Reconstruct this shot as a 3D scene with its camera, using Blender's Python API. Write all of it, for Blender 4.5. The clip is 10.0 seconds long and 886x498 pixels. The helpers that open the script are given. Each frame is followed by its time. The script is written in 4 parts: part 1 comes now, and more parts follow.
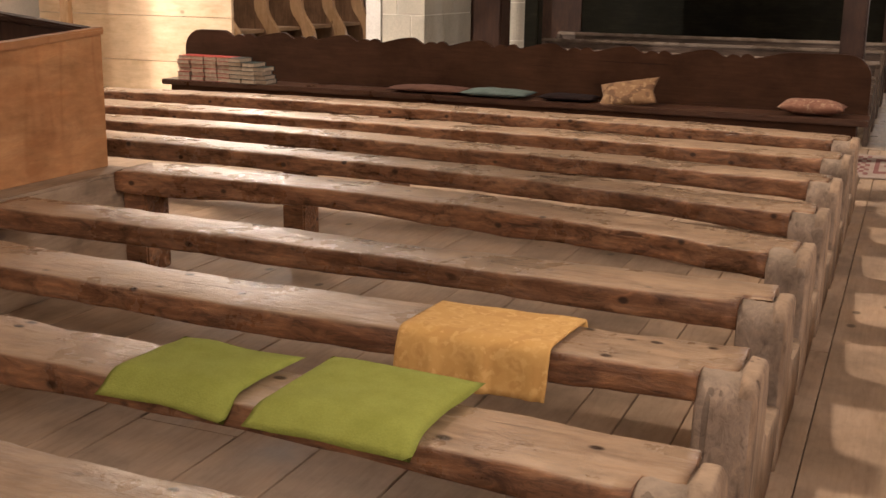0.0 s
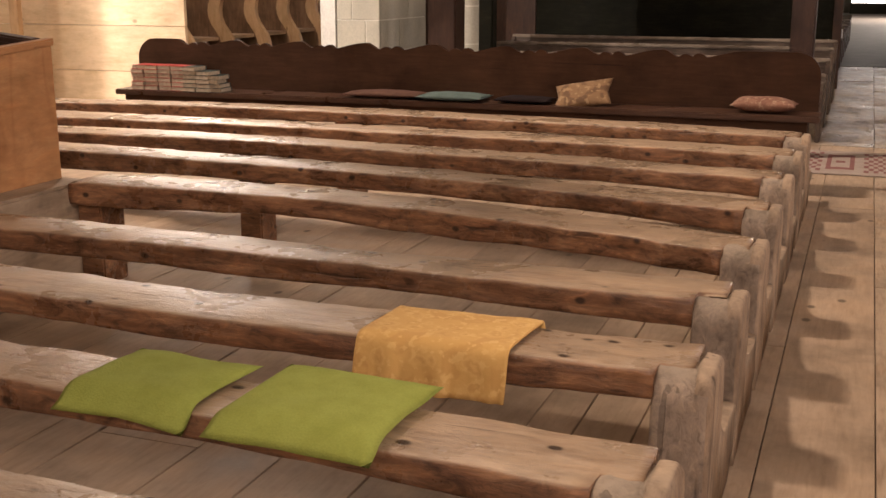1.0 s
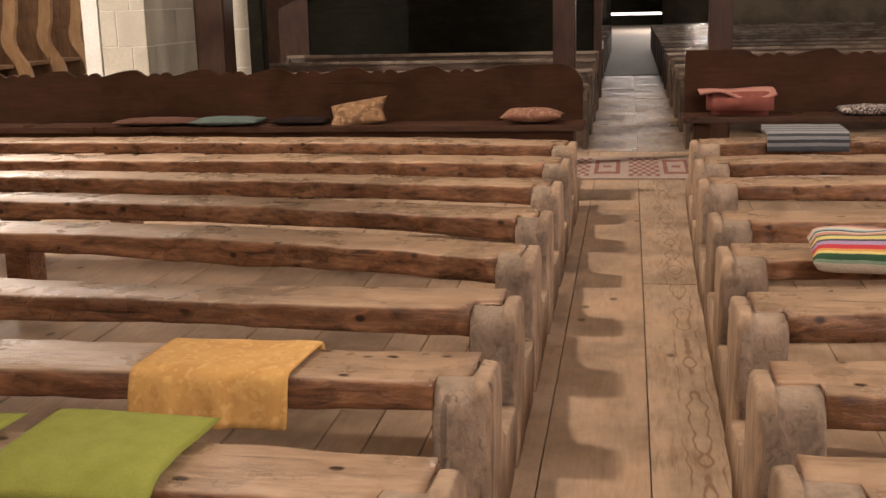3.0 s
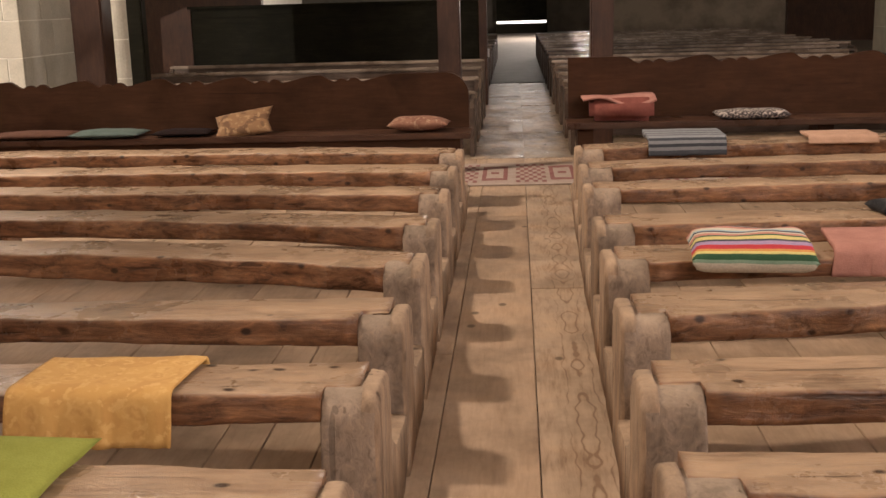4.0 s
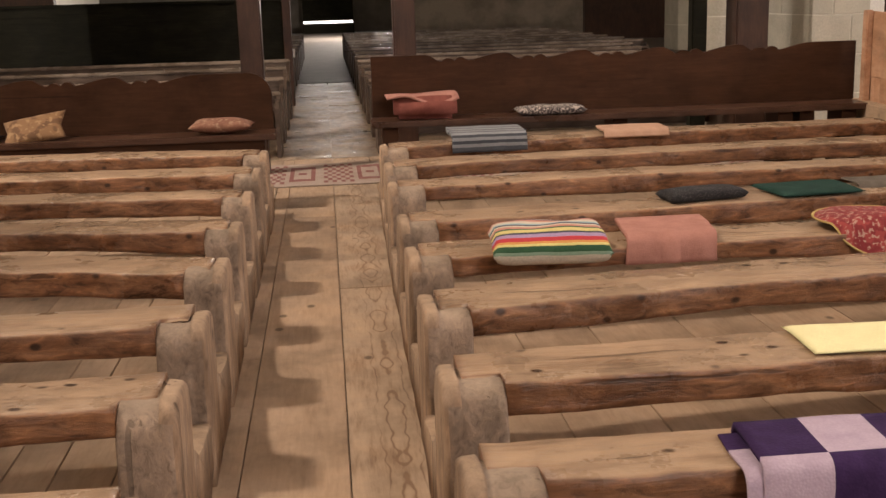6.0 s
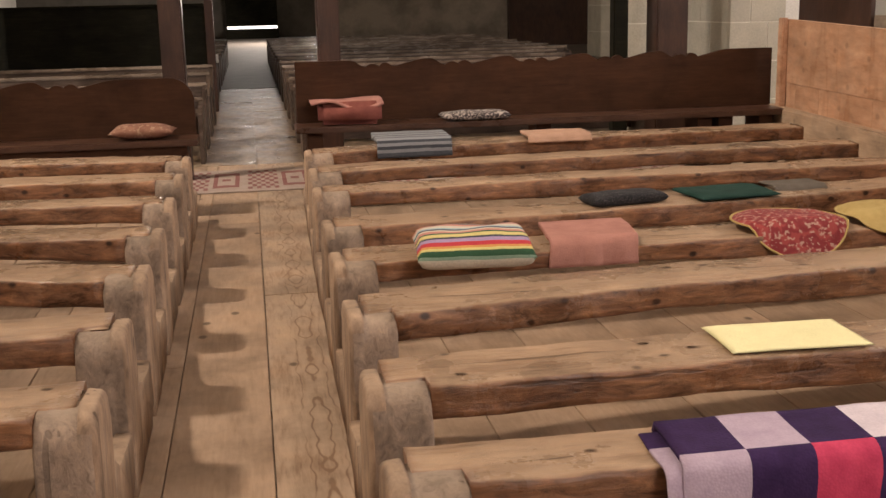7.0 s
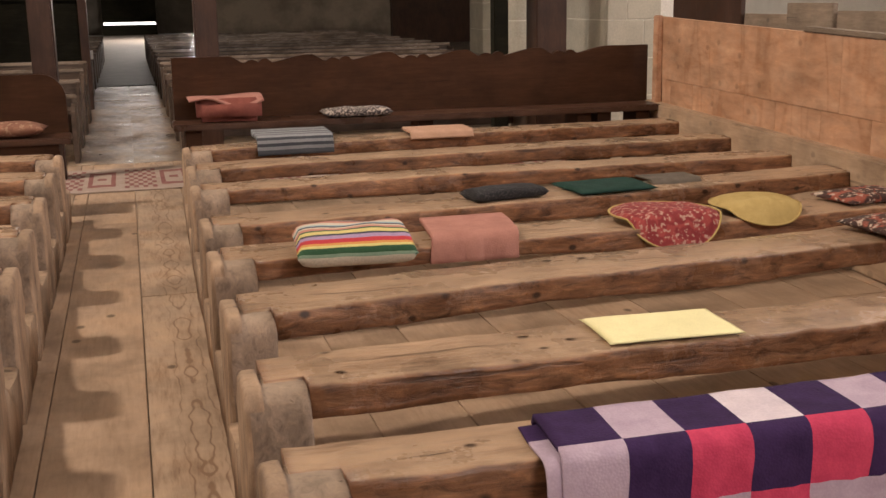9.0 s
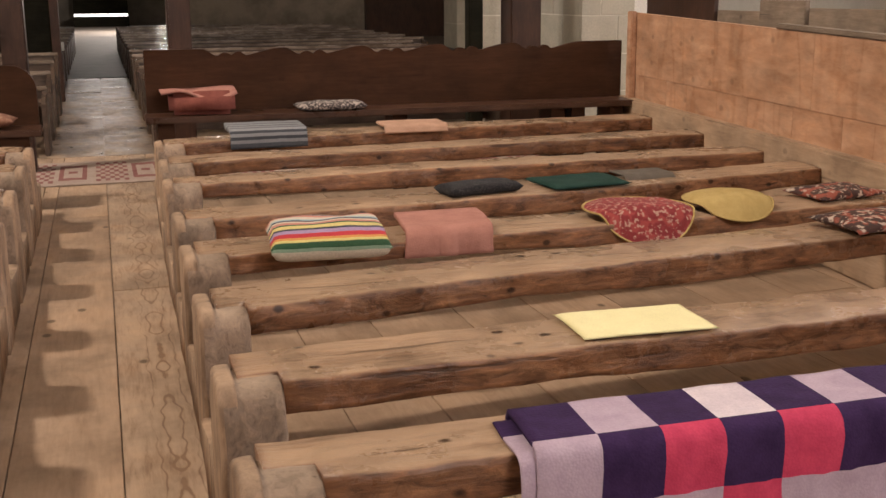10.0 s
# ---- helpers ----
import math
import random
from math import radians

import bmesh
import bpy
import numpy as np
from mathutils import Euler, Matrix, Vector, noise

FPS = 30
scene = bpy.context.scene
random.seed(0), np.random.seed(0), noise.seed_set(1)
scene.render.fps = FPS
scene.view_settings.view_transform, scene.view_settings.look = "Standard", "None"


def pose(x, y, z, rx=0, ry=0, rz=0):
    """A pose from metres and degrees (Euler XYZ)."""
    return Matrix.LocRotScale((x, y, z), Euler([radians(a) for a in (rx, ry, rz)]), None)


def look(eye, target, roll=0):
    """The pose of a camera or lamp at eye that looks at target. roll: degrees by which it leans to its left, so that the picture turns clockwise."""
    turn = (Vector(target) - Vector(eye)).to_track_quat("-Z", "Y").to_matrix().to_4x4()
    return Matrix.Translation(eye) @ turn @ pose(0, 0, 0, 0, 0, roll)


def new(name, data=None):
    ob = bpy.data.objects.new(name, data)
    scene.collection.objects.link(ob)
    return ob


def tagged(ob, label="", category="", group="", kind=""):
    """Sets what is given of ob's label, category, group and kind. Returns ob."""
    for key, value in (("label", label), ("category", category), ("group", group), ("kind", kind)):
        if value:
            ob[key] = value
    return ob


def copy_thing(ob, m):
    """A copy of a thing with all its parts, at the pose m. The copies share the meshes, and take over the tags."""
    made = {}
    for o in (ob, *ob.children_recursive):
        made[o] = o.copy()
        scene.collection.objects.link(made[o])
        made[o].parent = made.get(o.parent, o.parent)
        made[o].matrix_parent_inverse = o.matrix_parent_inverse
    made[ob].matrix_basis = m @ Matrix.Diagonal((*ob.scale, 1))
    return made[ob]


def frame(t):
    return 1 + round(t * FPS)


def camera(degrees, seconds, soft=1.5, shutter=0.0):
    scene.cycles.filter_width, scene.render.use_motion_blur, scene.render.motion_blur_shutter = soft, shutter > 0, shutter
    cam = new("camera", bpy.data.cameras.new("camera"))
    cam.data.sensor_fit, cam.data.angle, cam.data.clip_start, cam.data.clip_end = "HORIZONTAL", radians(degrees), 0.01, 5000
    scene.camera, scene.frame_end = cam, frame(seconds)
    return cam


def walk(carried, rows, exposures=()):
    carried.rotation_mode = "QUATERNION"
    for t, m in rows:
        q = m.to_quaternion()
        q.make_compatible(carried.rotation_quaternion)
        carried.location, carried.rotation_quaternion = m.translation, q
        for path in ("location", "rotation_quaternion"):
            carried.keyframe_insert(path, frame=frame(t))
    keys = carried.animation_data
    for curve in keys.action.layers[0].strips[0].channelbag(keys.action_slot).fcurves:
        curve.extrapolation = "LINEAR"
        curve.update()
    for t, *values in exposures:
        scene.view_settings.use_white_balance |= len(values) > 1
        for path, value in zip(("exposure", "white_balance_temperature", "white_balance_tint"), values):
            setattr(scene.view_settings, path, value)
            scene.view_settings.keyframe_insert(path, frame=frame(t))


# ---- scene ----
cam = camera(43.2, 10.0)
PATH = [
    (0, (-0.214, -0.267, 1.313), (-0.957, 1.527, 0.834), 0.9),
    (0.5, (-0.212, -0.264, 1.312), (-0.946, 1.534, 0.835), 0.6),
    (1, (-0.199, -0.269, 1.317), (-0.879, 1.552, 0.845), 0.0),
    (1.5, (-0.192, -0.257, 1.316), (-0.795, 1.592, 0.852), -0.4),
    (2, (-0.18, -0.254, 1.316), (-0.687, 1.626, 0.86), -0.7),
    (2.5, (-0.166, -0.257, 1.317), (-0.584, 1.647, 0.868), -1.1),
    (4, (-0.135, -0.248, 1.315), (-0.27, 1.7, 0.883), -1.6),
    (4.5, (-0.125, -0.241, 1.312), (-0.174, 1.712, 0.882), -1.5),
    (5, (-0.117, -0.233, 1.31), (-0.072, 1.719, 0.876), -1.3),
    (5.5, (-0.109, -0.229, 1.309), (0.015, 1.718, 0.871), -1.3),
    (5.7, (-0.101, -0.23, 1.31), (0.05, 1.715, 0.869), -1.5),
    (7, (-0.084, -0.237, 1.306), (0.237, 1.689, 0.872), -1.3),
    (7.5, (-0.076, -0.236, 1.305), (0.296, 1.682, 0.877), -1.2),
    (8, (-0.069, -0.231, 1.301), (0.353, 1.677, 0.875), -1.2),
    (8.5, (-0.062, -0.225, 1.298), (0.405, 1.672, 0.867), -1.2),
    (9, (-0.059, -0.218, 1.296), (0.458, 1.663, 0.854), -0.9),
    (9.5, (-0.059, -0.212, 1.296), (0.498, 1.655, 0.844), -0.5),
    (10, (-0.061, -0.213, 1.296), (0.501, 1.652, 0.844), -0.4),
]
walk(cam, [(t, look(eye, target, roll)) for t, eye, target, roll in PATH], [(0, 0.04, 6700, 16), (2.5, 0.12, 6700, 16), (5, 0.14, 6650, 14), (10, 0.12, 6450, 14)])

# ---- world and light ----
world = bpy.data.worlds.new("world")
scene.world = world
world.use_nodes = True
wn = world.node_tree.nodes
sky = wn.new("ShaderNodeTexSky")
sky.sky_type, sky.sun_disc = "NISHITA", False
sky.sun_elevation, sky.sun_rotation = radians(40), radians(-70)
world.node_tree.links.new(sky.outputs[0], wn["Background"].inputs[0])
wn["Background"].inputs[1].default_value = 0.1


def window_light(name, x, y, z, target, w, h, power, colour):
    lamp = bpy.data.lights.new(name, "AREA")
    lamp.shape, lamp.size, lamp.size_y, lamp.energy, lamp.color = "RECTANGLE", w, h, power, colour
    ob = new(name, lamp)
    ob.matrix_world = look((x, y, z), target)
    return ob


WARM, DAY = (1.0, 0.86, 0.71), (1.0, 0.915, 0.865)
# north windows: a low one beside the stalls, a clerestory one above it, a tall one further on
window_light("window_light", -9.28, 5.66, 3.6, (-6.9, 9.0, 0.8), 0.07, 2.7, 700, (1.0, 0.94, 0.86))
window_light("window_light", -8.7, 4.9, 13.4, (-0.3, 4.4, 0.0), 1.3, 1.5, 1700, WARM)
window_light("window_light", -9.6, 14.4, 4.3, (-2.5, 4.0, 0.5), 0.6, 3.2, 320, WARM)
# south windows
window_light("window_light", 10.3, 1.5, 4.6, (4, 2, 0.5), 1.5, 3.2, 400, DAY)
window_light("window_light", 10.3, 8.5, 4.6, (4, 8, 0.5), 1.5, 3.2, 230, DAY)
# fill lamp added behind the camera, in front of the closed east wall
window_light("window_light", 2.5, -5.7, 4.8, (1.5, 4, 0.6), 2.4, 3.4, 450, DAY)
# far end, both added unseen: one mirrored in the floor, one brightening it
window_light("window_light", 0.1, 45.8, 4.5, (0.1, 20, 0.0), 2.0, 3.1, 62, (1.0, 0.84, 0.69))
window_light("porch_light", 2.2, 38.4, 1.8, (0.1, 37.6, 0.0), 0.8, 1.2, 900, (1.0, 0.88, 0.76))


# ---- materials ----
def node_material(name):
    m = bpy.data.materials.new(name)
    m.use_nodes = True
    nt = m.node_tree
    return m, nt, nt.nodes["Principled BSDF"]


def add(nt, kind, **inputs):
    n = nt.nodes.new("ShaderNode" + kind)
    for k, v in inputs.items():
        n.inputs[k.replace("_", " ")].default_value = v
    return n


def ramp(nt, source, stops):
    r = nt.nodes.new("ShaderNodeValToRGB")
    e = r.color_ramp.elements
    while len(e) < len(stops):
        e.new(0.5)
    for el, (pos, col) in zip(e, stops):
        el.position = pos
        el.color = (*col, 1) if len(col) == 3 else col
    nt.links.new(source, r.inputs[0])
    return r.outputs[0]


def mix(nt, a, b, factor, kind="MIX"):
    n = nt.nodes.new("ShaderNodeMix")
    n.data_type, n.blend_type = "RGBA", kind
    for socket, v in ((n.inputs[0], factor), (n.inputs[6], a), (n.inputs[7], b)):
        if isinstance(v, (int, float)):
            socket.default_value = v
        elif isinstance(v, tuple):
            socket.default_value = (*v, 1)
        else:
            nt.links.new(v, socket)
    return n.outputs[2]


def shifted_coords(nt, scale):
    """Object coordinates, shifted from object to object, stretched by scale."""
    tc = nt.nodes.new("ShaderNodeTexCoord")
    info = nt.nodes.new("ShaderNodeObjectInfo")
    mul = nt.nodes.new("ShaderNodeVectorMath")
    mul.operation = "MULTIPLY"
    mul.inputs[1].default_value = (31.7, 17.3, 11.9)
    nt.links.new(info.outputs["Random"], mul.inputs[0])
    plus = nt.nodes.new("ShaderNodeVectorMath")
    nt.links.new(tc.outputs["Object"], plus.inputs[0])
    nt.links.new(mul.outputs[0], plus.inputs[1])
    st = nt.nodes.new("ShaderNodeVectorMath")
    st.operation = "MULTIPLY"
    st.inputs[1].default_value = scale
    nt.links.new(plus.outputs[0], st.inputs[0])
    return plus.outputs[0], st.outputs[0], info.outputs["Random"]


def math_node(nt, op, a, b=None):
    n = nt.nodes.new("ShaderNodeMath")
    n.operation = op
    for socket, v in zip(n.inputs, (a, b)):
        if v is None:
            continue
        if isinstance(v, (int, float)):
            socket.default_value = v
        else:
            nt.links.new(v, socket)
    return n.outputs[0]


def scaled(nt, source, scale):
    n = nt.nodes.new("ShaderNodeVectorMath")
    n.operation = "MULTIPLY"
    n.inputs[1].default_value = scale
    nt.links.new(source, n.inputs[0])
    return n.outputs[0]


def wood(name, dark, mid, light, grain="X", rough=0.6, knots=0.6, worn=None, top_amount=0.0, bump=0.25, vary=0.2, spec=0.4,
         fine=55.0, rings=0.0, cracks=0.5, knot_share=0.3, gloss=0.0, knot_scale=1.0, dirt=0.8, mottle=0.0, patches=(9.0, 26.0)):
    """Aged timber: fine grain, drawn-out rings, drying cracks, round knots, blotches; worn: paler colour mixed into
    upward faces.
    """
    m, nt, b = node_material(name)

    def axis(lengthwise, across):
        return {"X": (lengthwise, across, across), "Y": (across, lengthwise, across), "Z": (across, across, lengthwise)}[grain]
    base, st, rnd = shifted_coords(nt, axis(6.0, fine))
    g = add(nt, "TexNoise", Scale=1.0, Detail=6.0, Roughness=0.65, Distortion=0.4)
    nt.links.new(st, g.inputs["Vector"])
    soft = add(nt, "TexNoise", Scale=1.0, Detail=5.0, Roughness=0.6)
    nt.links.new(scaled(nt, base, axis(3.2, 10)), soft.inputs["Vector"])
    both = math_node(nt, "ADD", math_node(nt, "MULTIPLY", g.outputs[0], 0.5), math_node(nt, "MULTIPLY", soft.outputs[0], 0.5))
    height = both
    if rings:
        tc = nt.nodes.new("ShaderNodeTexCoord")
        own = nt.nodes.new("ShaderNodeSeparateXYZ")
        nt.links.new(tc.outputs["Object"], own.inputs[0])
        across = own.outputs[0 if grain != "X" else 2]
        heart = math_node(nt, "SQRT", math_node(nt, "ADD", math_node(nt, "MULTIPLY", across, across), 0.0006))
        w = add(nt, "TexNoise", Scale=1.0, Detail=2.0, Roughness=0.45)
        nt.links.new(scaled(nt, base, axis(3.4, 0.7)), w.inputs["Vector"])
        phase = math_node(nt, "ADD", math_node(nt, "MULTIPLY", heart, 34.0), math_node(nt, "MULTIPLY", w.outputs[0], 4.5))
        wave = math_node(nt, "SINE", math_node(nt, "MULTIPLY", phase, 6.283))
        line = math_node(nt, "POWER", math_node(nt, "MAXIMUM", wave, 0.0), 7.0)
        near = nt.nodes.new("ShaderNodeMapRange")
        near.inputs[1].default_value, near.inputs[2].default_value, near.inputs[3].default_value, near.inputs[4].default_value = 0.04, 0.075, 1.0, 0.1
        nt.links.new(heart, near.inputs[0])
        both = math_node(nt, "SUBTRACT", both, math_node(nt, "MULTIPLY", math_node(nt, "MULTIPLY", line, near.outputs[0]), rings))
    col = ramp(nt, both, [(0.33, dark), (0.5, mid), (0.66, light)])
    blotch = add(nt, "TexNoise", Scale=3.1, Detail=6.0, Roughness=0.65)
    nt.links.new(base, blotch.inputs["Vector"])
    shade = ramp(nt, blotch.outputs[0], [(0.32, (0.55, 0.53, 0.51)), (0.5, (1, 1, 1)), (0.68, (1.25, 1.22, 1.18))])
    col = mix(nt, col, shade, dirt, "MULTIPLY")
    if mottle:
        mo = add(nt, "TexNoise", Scale=1.0, Detail=7.0, Roughness=0.72, Distortion=0.8)
        nt.links.new(scaled(nt, base, axis(*patches)), mo.inputs["Vector"])
        col = mix(nt, col, ramp(nt, mo.outputs[0], [(0.34, (0.34, 0.3, 0.28)), (0.48, (0.92, 0.9, 0.9)), (0.58, (1.15, 1.1, 1.05)), (0.7, (1.75, 1.65, 1.5))]), mottle, "MULTIPLY")
        height = math_node(nt, "ADD", height, math_node(nt, "MULTIPLY", mo.outputs[0], mottle))
    if vary:
        tone = ramp(nt, rnd, [(0.0, (1 - vary, 1 - vary, 1 - vary)), (1.0, (1 + vary, 1 + vary * 0.95, 1 + vary * 0.9))])
        col = mix(nt, col, tone, 1.0, "MULTIPLY")
    # second tone, mixed in by how far a face points up
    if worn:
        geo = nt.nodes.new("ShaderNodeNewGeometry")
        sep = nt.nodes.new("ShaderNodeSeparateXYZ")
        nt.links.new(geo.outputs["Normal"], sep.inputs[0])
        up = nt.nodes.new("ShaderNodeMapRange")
        up.inputs[1].default_value, up.inputs[2].default_value, up.inputs[4].default_value = 0.55, 0.97, top_amount
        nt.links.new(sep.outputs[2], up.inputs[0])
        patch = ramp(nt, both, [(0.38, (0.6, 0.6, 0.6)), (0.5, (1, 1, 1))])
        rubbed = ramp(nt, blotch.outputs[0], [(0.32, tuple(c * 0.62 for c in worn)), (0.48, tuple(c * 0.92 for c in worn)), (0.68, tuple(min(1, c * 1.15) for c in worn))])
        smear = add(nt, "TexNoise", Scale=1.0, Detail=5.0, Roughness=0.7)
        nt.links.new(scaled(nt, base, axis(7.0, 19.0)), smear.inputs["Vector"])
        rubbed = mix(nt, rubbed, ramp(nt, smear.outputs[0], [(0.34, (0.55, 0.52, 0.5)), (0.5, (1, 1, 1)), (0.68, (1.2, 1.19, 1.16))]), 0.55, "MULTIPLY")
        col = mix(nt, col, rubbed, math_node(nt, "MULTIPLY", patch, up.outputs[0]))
    if cracks:
        c = add(nt, "TexNoise", Scale=1.0, Detail=3.0, Roughness=0.5)
        nt.links.new(scaled(nt, base, axis(1.1, 26)), c.inputs["Vector"])
        line = ramp(nt, c.outputs[0], [(0.285, (cracks, cracks, cracks)), (0.32, (0, 0, 0))])
        col = mix(nt, col, tuple(x * 0.3 for x in dark), line)
        height = math_node(nt, "SUBTRACT", height, math_node(nt, "MULTIPLY", line, 0.8))
    if knots:
        v = add(nt, "TexVoronoi", Scale=1.0, Randomness=1.0)
        nt.links.new(scaled(nt, base, axis(6.0 * knot_scale, 8.5 * knot_scale)), v.inputs["Vector"])
        pick = nt.nodes.new("ShaderNodeSeparateColor")
        nt.links.new(v.outputs["Color"], pick.inputs[0])
        some = math_node(nt, "LESS_THAN", pick.outputs[0], knot_share)
        kn = ramp(nt, v.outputs["Distance"], [(0.1, (knots, knots, knots)), (0.19, (0, 0, 0))])
        col = mix(nt, col, tuple(x * 0.35 for x in dark), math_node(nt, "MULTIPLY", kn, some))
    nt.links.new(col, b.inputs["Base Color"])
    r = ramp(nt, blotch.outputs[0], [(0.3, (rough - 0.13,) * 3), (0.7, (min(1, rough + 0.14),) * 3)])
    nt.links.new(r, b.inputs["Roughness"])
    b.inputs["Specular IOR Level"].default_value = spec
    if gloss:
        b.inputs["Coat Weight"].default_value = gloss
        b.inputs["Coat Roughness"].default_value = 0.22
    bp = add(nt, "Bump", Strength=bump, Distance=0.008)
    nt.links.new(height, bp.inputs["Height"])
    nt.links.new(bp.outputs[0], b.inputs["Normal"])
    return m


def cloth(name, c1, c2=None, scale=220.0, rough=0.95, weave=0.4):
    """Woven cloth, with a fine thread relief and slow fading."""
    m, nt, b = node_material(name)
    base, st, rnd = shifted_coords(nt, (1, 1, 1))
    n = add(nt, "TexNoise", Scale=14.0, Detail=6.0, Roughness=0.65)
    nt.links.new(base, n.inputs["Vector"])
    c2 = c2 or tuple(c * 0.72 for c in c1)
    col = ramp(nt, n.outputs[0], [(0.34, c2), (0.62, c1)])
    w = add(nt, "TexVoronoi", Scale=scale)
    nt.links.new(base, w.inputs["Vector"])
    thread = ramp(nt, w.outputs["Distance"], [(0.0, (1.06, 1.06, 1.06)), (0.8, (0.78, 0.78, 0.78))])
    col = mix(nt, col, thread, 0.4, "MULTIPLY")
    nt.links.new(col, b.inputs["Base Color"])
    b.inputs["Roughness"].default_value = rough
    b.inputs["Specular IOR Level"].default_value = 0.15
    bp = add(nt, "Bump", Strength=weave, Distance=0.002)
    nt.links.new(w.outputs["Distance"], bp.inputs["Height"])
    nt.links.new(bp.outputs[0], b.inputs["Normal"])
    return m


def plaster(name, c1, c2, scale=1.5, rough=0.9, bump=0.2):
    m, nt, b = node_material(name)
    base, st, rnd = shifted_coords(nt, (1, 1, 1))
    n = add(nt, "TexNoise", Scale=scale, Detail=8.0, Roughness=0.65)
    nt.links.new(base, n.inputs["Vector"])
    col = ramp(nt, n.outputs[0], [(0.35, c2), (0.6, c1)])
    f = add(nt, "TexNoise", Scale=60.0, Detail=5.0)
    nt.links.new(base, f.inputs["Vector"])
    col = mix(nt, col, ramp(nt, f.outputs[0], [(0.3, (0.85, 0.85, 0.85)), (0.7, (1.1, 1.1, 1.1))]), 0.7, "MULTIPLY")
    nt.links.new(col, b.inputs["Base Color"])
    b.inputs["Roughness"].default_value = rough
    bp = add(nt, "Bump", Strength=bump, Distance=0.01)
    nt.links.new(f.outputs[0], bp.inputs["Height"])
    nt.links.new(bp.outputs[0], b.inputs["Normal"])
    return m


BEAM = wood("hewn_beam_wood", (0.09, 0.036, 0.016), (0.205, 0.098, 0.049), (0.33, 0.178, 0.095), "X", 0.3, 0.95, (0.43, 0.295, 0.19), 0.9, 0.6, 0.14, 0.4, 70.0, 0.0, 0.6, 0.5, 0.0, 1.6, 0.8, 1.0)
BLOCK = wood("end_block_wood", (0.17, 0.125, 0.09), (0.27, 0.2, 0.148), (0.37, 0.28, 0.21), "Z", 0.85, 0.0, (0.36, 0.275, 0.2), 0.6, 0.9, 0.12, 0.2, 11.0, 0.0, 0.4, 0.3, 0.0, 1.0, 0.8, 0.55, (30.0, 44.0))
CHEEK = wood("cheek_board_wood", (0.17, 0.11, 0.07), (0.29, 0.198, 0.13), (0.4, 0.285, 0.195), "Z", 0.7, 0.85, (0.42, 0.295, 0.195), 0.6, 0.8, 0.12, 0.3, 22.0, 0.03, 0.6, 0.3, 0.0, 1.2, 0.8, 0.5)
PLANK = wood("floor_plank_wood", (0.32, 0.215, 0.14), (0.395, 0.275, 0.185), (0.45, 0.32, 0.22), "Y", 0.6, 0.85, None, 0, 0.2, 0.08, 0.3, 60.0, 0.06, 0.1, 0.16)
RINGED = wood("flatsawn_plank_wood", (0.25, 0.155, 0.095), (0.42, 0.302, 0.208), (0.48, 0.35, 0.245), "Y", 0.55, 0.85, None, 0, 0.2, 0.0, 0.35, 60.0, 0.24, 0.1, 0.16)
OLDPLANK = wood("worn_floor_wood", (0.09, 0.062, 0.04), (0.26, 0.187, 0.125), (0.43, 0.325, 0.225), "Y", 0.36, 0.5, None, 0, 0.5, 0.15, 0.5, 16.0, 0.0, 0.4, 0.3, 0.0, 1.0, 1.0)
DARK = wood("dark_pew_wood", (0.034, 0.0138, 0.0062), (0.048, 0.02, 0.0092), (0.064, 0.0275, 0.0132), "X", 0.55, 0.2, None, 0, 0.1, 0.06, 0.12)
DARKSEAT = wood("dark_seat_wood", (0.04, 0.017, 0.009), (0.06, 0.027, 0.015), (0.085, 0.04, 0.022), "X", 0.35, 0.2, None, 0, 0.12, 0.06)
PANEL = wood("pine_panel_wood", (0.36, 0.18, 0.095), (0.46, 0.26, 0.155), (0.54, 0.335, 0.215), "Y", 0.5, 0.4, None, 0, 0.12, 0.06, 0.35, 26.0, 0.1, 0.0, 0.2, 0.0, 1.0, 0.5, 0.3, (3.0, 9.0))
PANELL = wood("orange_pine_wood", (0.33, 0.138, 0.052), (0.41, 0.19, 0.076), (0.49, 0.255, 0.112), "Y", 0.45, 0.5, None, 0, 0.1, 0.05, 0.4, 26.0, 0.1, 0.0, 0.12, 0.0, 2.6, 0.5, 0.3, (3.0, 9.0))
PANELX = wood("pine_wall_wood", (0.52, 0.37, 0.22), (0.64, 0.48, 0.31), (0.72, 0.56, 0.38), "X", 0.5, 0.6, None, 0, 0.12, 0.05, 0.35, 26.0, 0.1, 0.0, 0.15, 0.0, 1.0, 0.3)
PANELZ = wood("pine_stall_wood", (0.34, 0.20, 0.10), (0.44, 0.28, 0.15), (0.52, 0.34, 0.2), "Z", 0.5, 0.6, None, 0, 0.12, 0.08, 0.35, 26.0, 0.1, 0.0, 0.15, 0.0, 1.0, 0.3)
# darker stall wood: shadow inside the stalls put into the colour
STALLSHADE = wood("shaded_stall_wood", (0.1, 0.055, 0.03), (0.16, 0.09, 0.05), (0.22, 0.13, 0.075), "Z", 0.5, 0.3, None, 0, 0.12, 0.08)
LEDGE = wood("ledge_wood", (0.25, 0.165, 0.105), (0.35, 0.24, 0.155), (0.43, 0.31, 0.21), "Y", 0.65, 0.4, None, 0, 0.3, 0.08)
GREYBOARD = wood("grey_board_wood", (0.13, 0.095, 0.066), (0.2, 0.15, 0.108), (0.27, 0.21, 0.155), "Y", 0.75, 0.5, None, 0, 0.3, 0.2)
POST = wood("post_wood", (0.03, 0.0125, 0.007), (0.046, 0.02, 0.011), (0.064, 0.029, 0.016), "Z", 0.5, 0.3, None, 0, 0.12, 0.1)
